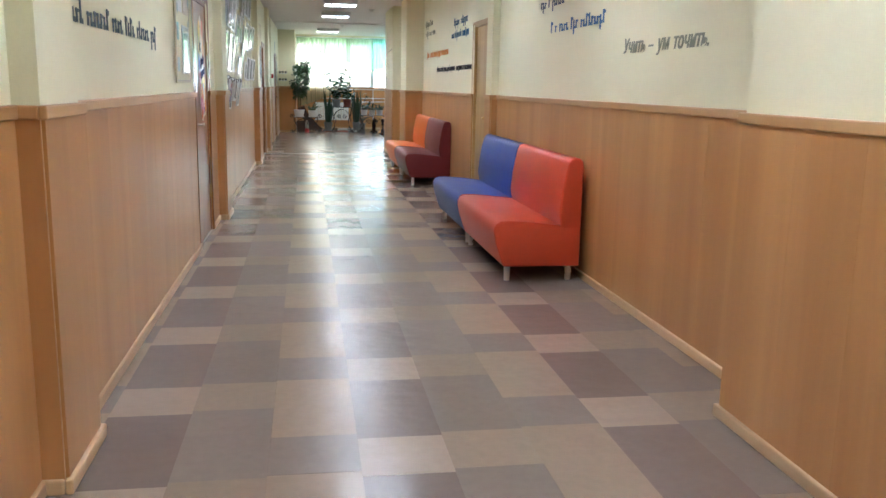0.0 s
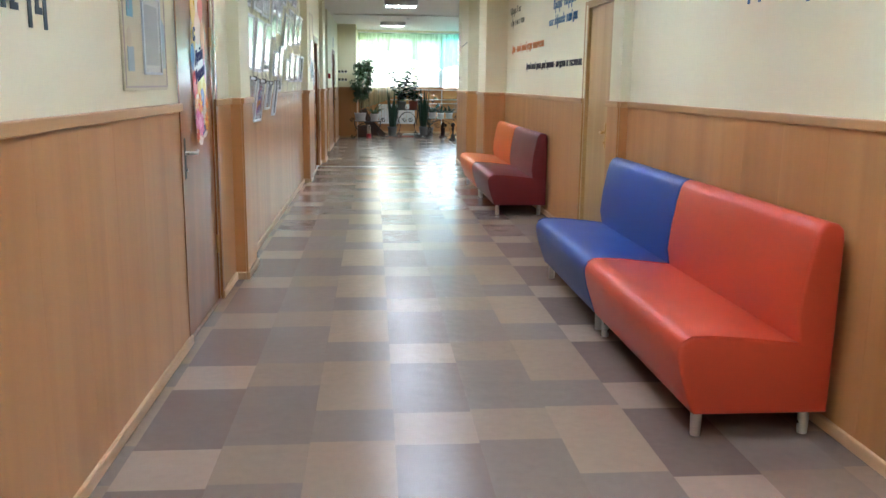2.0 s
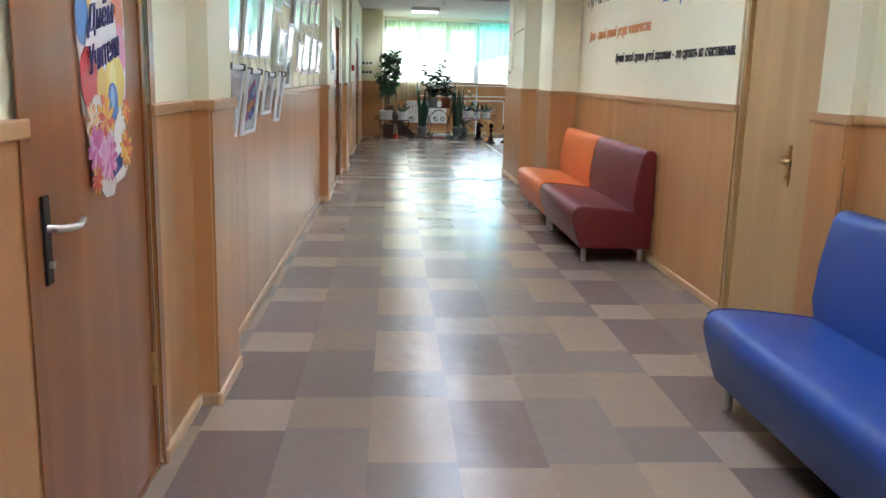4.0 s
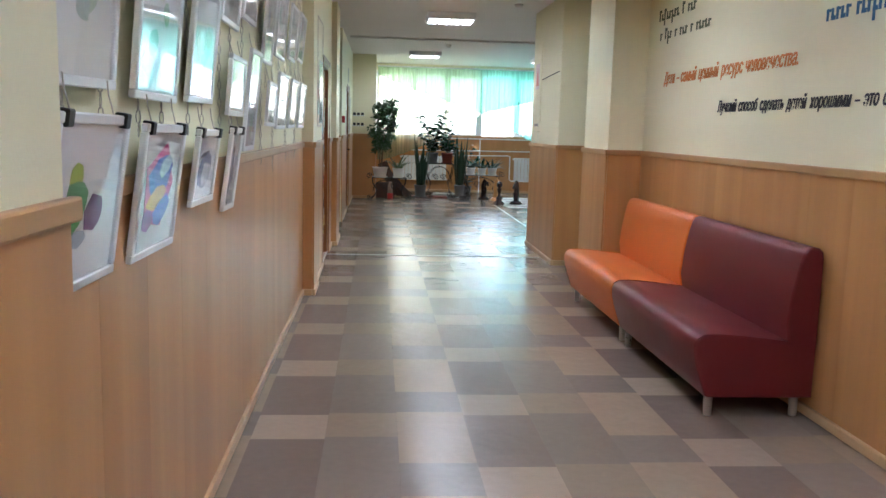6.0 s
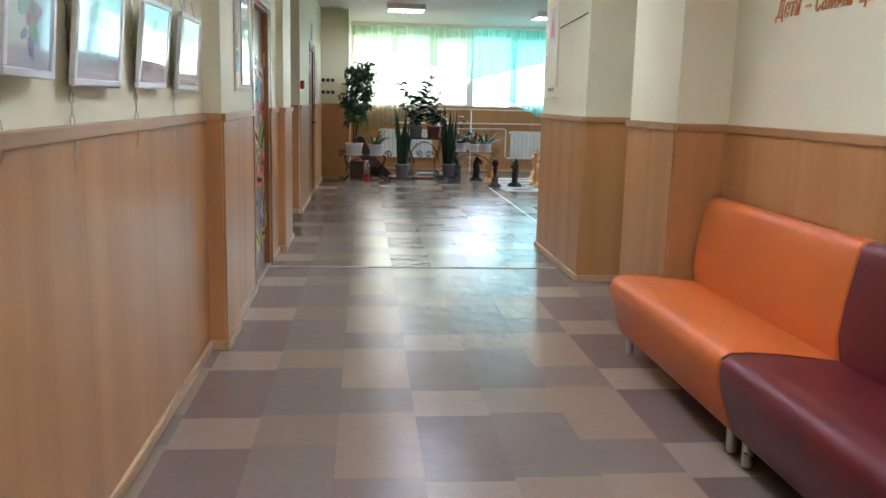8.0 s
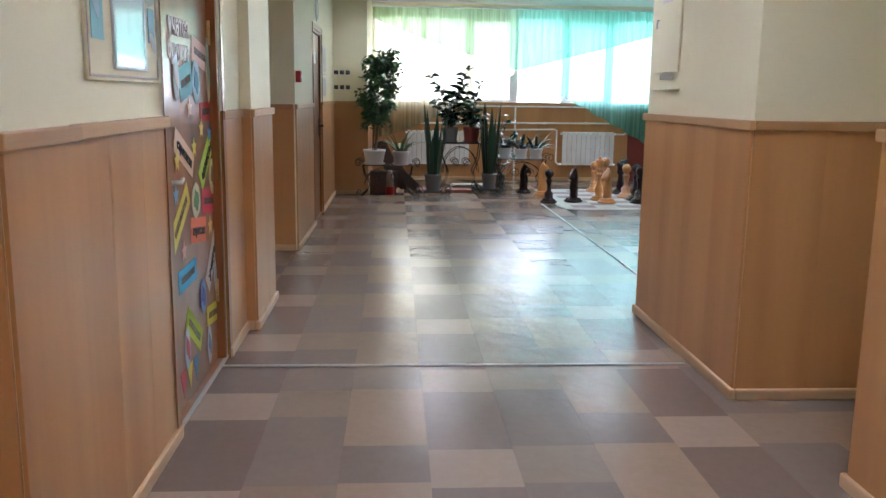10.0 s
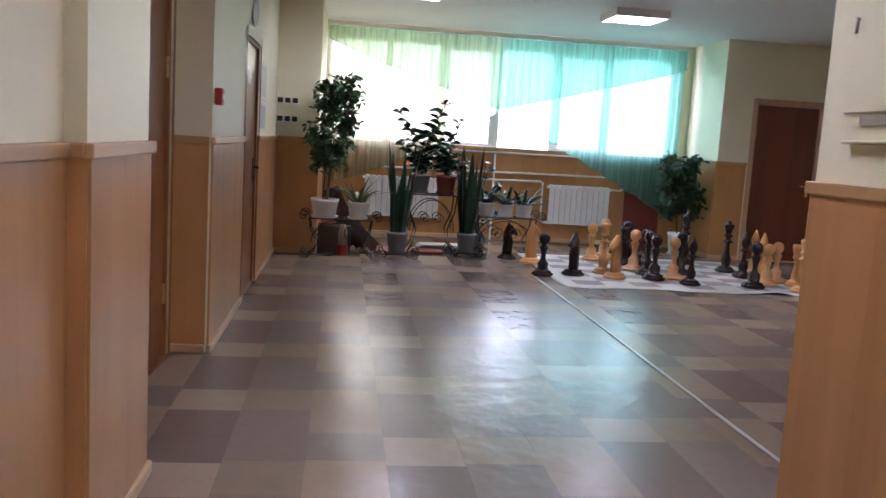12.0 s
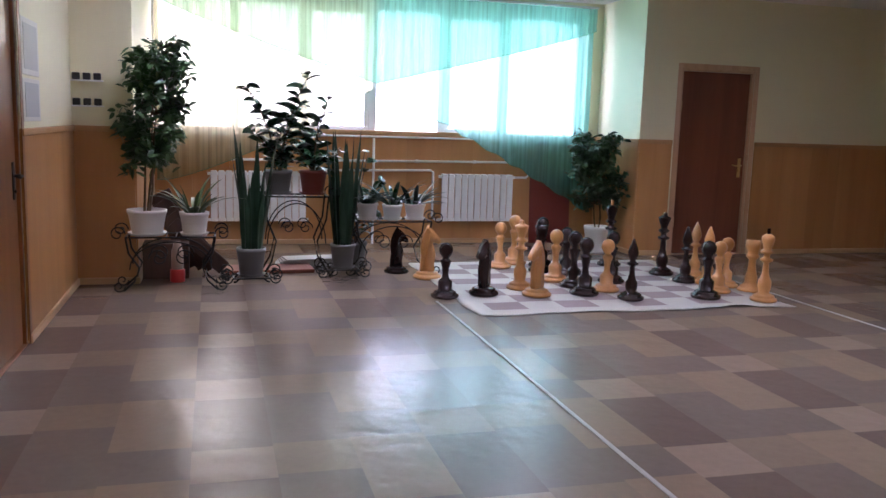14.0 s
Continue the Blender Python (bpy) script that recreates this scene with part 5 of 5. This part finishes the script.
# things stored under and beside the stands
M_BOARD = wood("brown_board", (.045, .022, .013), (.085, .042, .025), .8, 8, .1, "Z", 0, .03)
M_REDB = surface("red_board", (.26, .07, .035), .5, vary=.1, scale=5)
for k, (x, w, length, lean) in enumerate(((-.02, .20, .92, 26), (.06, .16, .88, 33), (.14, .18, .84, 40), (.22, .13, .84, 47))):
    t = thing("leaning_board", pose(x, 24.92 - k * .08, w / 2 * math.sin(radians(lean)) + .004, 0, -lean), "dark brown board leaning against the wall behind the plants", "board", "stored boards")
    part("board", box(-w / 2, w / 2, -.016, .016, 0, length * .72 if k > 1 else length * .8, bevel=.003), M_BOARD, t)
t = thing("storage_box", pose(-.27, 24.62, 0), "low dark cardboard box under the plant stand", "box")
part("body", box(-.19, .19, -.14, .14, .001, .30, bevel=.006), M_BOARD, t)
part("flap", box(-.188, .188, -.138, -.004, .3005, .306, bevel=.002), M_BOARD, t)
part("flap", box(-.188, .188, .004, .138, .3005, .306, bevel=.002), M_BOARD, t)
t = thing("floor_board", pose(.60, 24.80, 0, 0, 0, 3), "flat red-brown board lying on the floor", "board")
part("board", box(-.38, .42, -.16, .18, .001, .035, bevel=.004), M_REDB, t)
for k in range(5):
    t = thing("paper_stack", pose(1.0 + .02 * k, 25.12 - .01 * k, .002 + .016 * k, 0, 0, 4 * k - 8), "grey-white stack of flat sheets lying on the floor", "papers", "stacked sheets")
    part("sheet", box(-.30, .34, -.12, .12, 0, .015, bevel=.002), ink((.55, .56, .55), .6), t)
t = thing("bottle", pose(-.17, 24.36, 0), "cream bottle with a red base standing under the stand", "bottle")
bm = bmesh.new()
lathe(bm, [(0, 0), (.06, 0), (.062, .01), (.062, .10), (.055, .11), (0, .11)], 18)
part("base", bm, ink((.50, .03, .025), .35), t, smooth=True)
bm = bmesh.new()
lathe(bm, [(0, .11), (.05, .11), (.05, .26), (.035, .30), (.03, .34), (0, .34)], 18)
part("body", bm, ink((.50, .38, .28), .4), t, smooth=True)
t = thing("red_panel", pose(4.08, YW - .06, 0, -4), "dull red panel standing against the wall under the curtain", "panel")
part("panel", box(-.26, .26, -.02, 0, .002, .86, bevel=.003), ink((.20, .035, .025), .5), t)

# ---- giant chess ----
MX0, MX1, MY0, MY1 = 2.02, 4.73, 22.75, 25.10


def mat_z(x, y):
    """Lie of the cloth, with ripples near its near edge."""
    e = max(0, 1 - (y - MY0) / .16)
    rip = .022 * max(0, math.sin(x * 9 + 1.2)) * e * max(0, min(1, (x - 3.5) * 1.6))
    return .0035 + .0022 * (1 + math.sin(x * 5 + y * 3)) + rip


def cloth(bm, x0, x1, y0, y1, lift, n, edge=0.0):
    g = []
    for i in range(n[0] + 1):
        col = []
        for j in range(n[1] + 1):
            x, y = x0 + (x1 - x0) * i / n[0], y0 + (y1 - y0) * j / n[1]
            xx = x + edge * math.sin(y * 7) * (1 if i in (0, n[0]) else 0)
            ye = y + edge * (math.sin(x * 5) + .6 * math.sin(x * 13)) * (1 if j == 0 else 0)
            col.append(bm.verts.new((xx, ye, mat_z(x, y) + lift)))
        g.append(col)
    for a, b in zip(g, g[1:]):
        for j in range(n[1]):
            bm.faces.new((a[j], b[j], b[j + 1], a[j + 1])).smooth = True


board = thing("chess_mat", pose(0, 0, 0), "large white cloth chessboard with brown squares spread on the floor", "chess mat")
bm = bmesh.new()
cloth(bm, MX0, MX1, MY0, MY1, 0, (60, 48), .02)
r = bmesh.ops.extrude_face_region(bm, geom=bm.faces[:])
bmesh.ops.translate(bm, vec=(0, 0, .002), verts=[v for v in r["geom"] if isinstance(v, bmesh.types.BMVert)])
part("cloth", bm, surface("mat_cloth", (.56, .53, .47), .75, vary=.06, scale=6, bump=.1, bscale=200), board)
M_SQ = surface("mat_square", (.30, .225, .215), .7, vary=.1, scale=8, bump=.1, bscale=200, per_object=.12)
b0, sx, sy = .16, (MX1 - MX0 - .32) / 8, (MY1 - MY0 - .32) / 8
for i in range(8):
    for j in range(8):
        if (i + j) % 2 == 0:
            bm = bmesh.new()
            cloth(bm, MX0 + b0 + i * sx, MX0 + b0 + (i + 1) * sx, MY0 + b0 + j * sy, MY0 + b0 + (j + 1) * sy, .0035, (4, 4))
            part("square", bm, M_SQ, board)

M_CW = surface("pale_lacquered_wood", (.58, .27, .075), .36, vary=.12, scale=6, bump=.02, bscale=80, coat=.4, stretch=(3, 3, .6), per_object=.08)
M_CB = surface("black_lacquered_wood", (.022, .010, .008), .16, vary=.15, scale=6, bump=.01, bscale=80, coat=0, spec=.35, rvary=.03)
BASE = [(0, 0), (.112, 0), (.118, .010), (.116, .024), (.098, .032), (.092, .040), (.094, .048), (.074, .058)]
PROF = {
    "pawn": BASE + [(.064, .064), (.066, .13), (.056, .142), (.034, .160), (.028, .195), (.034, .245), (.050, .292), (.052, .304), (.034, .314), (.030, .328), (.052, .348), (.066, .378), (.064, .408), (.048, .434), (.022, .448), (0, .452)],
    "bishop": BASE + [(.050, .072), (.060, .11), (.058, .15), (.042, .17), (.028, .22), (.024, .29), (.054, .308), (.056, .320), (.030, .330), (.028, .345), (.048, .38), (.054, .41), (.042, .455), (.022, .50), (.008, .53), (0, .535)],
    "rook": BASE + [(.058, .075), (.062, .12), (.050, .16), (.038, .22), (.036, .28), (.062, .305), (.064, .318), (.052, .33), (.056, .36), (.070, .40), (.072, .45), (.054, .45), (.052, .425), (0, .425)],
    "queen": BASE + [(.052, .075), (.064, .13), (.062, .17), (.046, .19), (.032, .24), (.028, .33), (.060, .346), (.062, .358), (.032, .370), (.030, .40), (.056, .414), (.058, .426), (.034, .438), (.036, .46), (.064, .53), (.066, .548), (.042, .556), (.026, .566), (.026, .585), (.012, .598), (0, .60)],
    "king": BASE + [(.052, .075), (.066, .13), (.064, .18), (.048, .20), (.032, .25), (.028, .34), (.062, .356), (.064, .370), (.032, .382), (.030, .41), (.058, .426), (.060, .438), (.036, .450), (.042, .48), (.064, .54), (.062, .565), (.030, .588), (0, .592)],
}
KNIGHT = [(-.055, .055), (.062, .055), (.060, .12), (.052, .18), (.060, .24), (.058, .30), (.040, .36), (.015, .41), (-.002, .44), (-.016, .415), (-.04, .40), (-.075, .36), (-.105, .32), (-.108, .295), (-.085, .285), (-.055, .298), (-.035, .295), (-.048, .25), (-.062, .20), (-.052, .13)]
piece_mesh = {}


def chess_mesh(kind, dark):
    key = (kind, dark)
    if key in piece_mesh:
        return piece_mesh[key]
    bm = bmesh.new()
    if kind == "knight":
        lathe(bm, BASE + [(0, .062)], 24)
        k = bmesh.new()
        prism(k, KNIGHT, -.036, .036, pose(0, 0, 0, 90))
        bmesh.ops.recalc_face_normals(k, faces=k.faces)
        bmesh.ops.bevel(k, geom=[e for e in k.edges if abs(e.verts[0].co.y - e.verts[1].co.y) < 1e-5], offset=.014, segments=3, affect="EDGES", clamp_overlap=True)
        me = bpy.data.meshes.new("tmp")
        k.to_mesh(me)
        k.free()
        bm.from_mesh(me)
        bpy.data.meshes.remove(me)
    else:
        lathe(bm, [(r * (.88 if z > .06 else .98), z) for r, z in PROF[kind]], 24)
    for f in bm.faces:
        f.smooth = True
    me = bpy.data.meshes.new(kind)
    bm.to_mesh(me)
    bm.free()
    me.materials.append(M_CB if dark else M_CW)
    piece_mesh[key] = me
    return me


def chess(kind, dark, x, y, turn=0.0, s=1.0):
    """s: the piece's true height against its profile."""
    t = thing("chess_" + kind, Matrix.Translation((x, y, mat_z(x, y) + .006 if y > MY0 and x > MX0 and x < MX1 else 0)) @ pose(0, 0, 0, 0, 0, turn) @ Matrix.Diagonal((s, s, s, 1)), ("glossy black" if dark else "pale lacquered") + " wooden giant chess " + kind + (" standing on the cloth board" if x > 2.05 else " standing on the floor"), "chess piece", "giant chess pieces")
    ob = new("body", chess_mesh(kind, dark))
    ob.parent = t
    if kind == "king":
        bm = bmesh.new()
        add_box(bm, -.012, .012, -.012, .012, .588, .64, bevel=.004)
        part("finial", bm, M_CW if dark else M_CB, t)
    return t


for kind, dark, x, y, turn, s in (
        ("pawn", 1, 1.97, 23.44, 0, 1), ("knight", 1, 2.31, 23.46, 48, 1.05), ("knight", 0, 2.74, 23.36, 35, 1.05), ("queen", 0, 2.70, 23.66, 0, 1), ("pawn", 0, 3.16, 23.98, 0, 1.05), ("pawn", 0, 2.88, 24.72, 0, 1), ("pawn", 0, 3.10, 24.92, 0, 1.1),
        ("rook", 1, 3.20, 24.45, 0, 1), ("pawn", 1, 3.40, 24.30, 0, 1), ("pawn", 1, 3.33, 24.75, 0, 1.1), ("pawn", 1, 3.18, 23.38, 0, 1.08), ("pawn", 1, 3.22, 23.70, 0, 1.1), ("pawn", 0, 3.44, 23.50, 0, 1), ("pawn", 1, 3.66, 23.85, 0, 1.05), ("bishop", 1, 3.49, 23.14, 0, .95), ("king", 1, 4.08, 24.75, 0, 1.05),
        ("queen", 1, 4.37, 24.20, 0, 1.02), ("bishop", 1, 4.40, 23.82, 0, .98), ("bishop", 0, 4.62, 24.02, 0, 1), ("bishop", 0, 4.56, 23.70, 0, 1), ("pawn", 1, 4.17, 23.10, 0, 1.08), ("pawn", 0, 4.44, 23.34, 0, 1), ("pawn", 0, 4.66, 23.56, 0, 1), ("rook", 0, 4.80, 23.38, 0, 1.02), ("king", 0, 4.62, 22.94, 0, .96), ("knight", 0, 2.035, 24.30, 185, 1.1), ("knight", 1, 1.81, 24.60, 175, 1)):
    chess(kind, dark, x - .02, y + .02, turn, s)
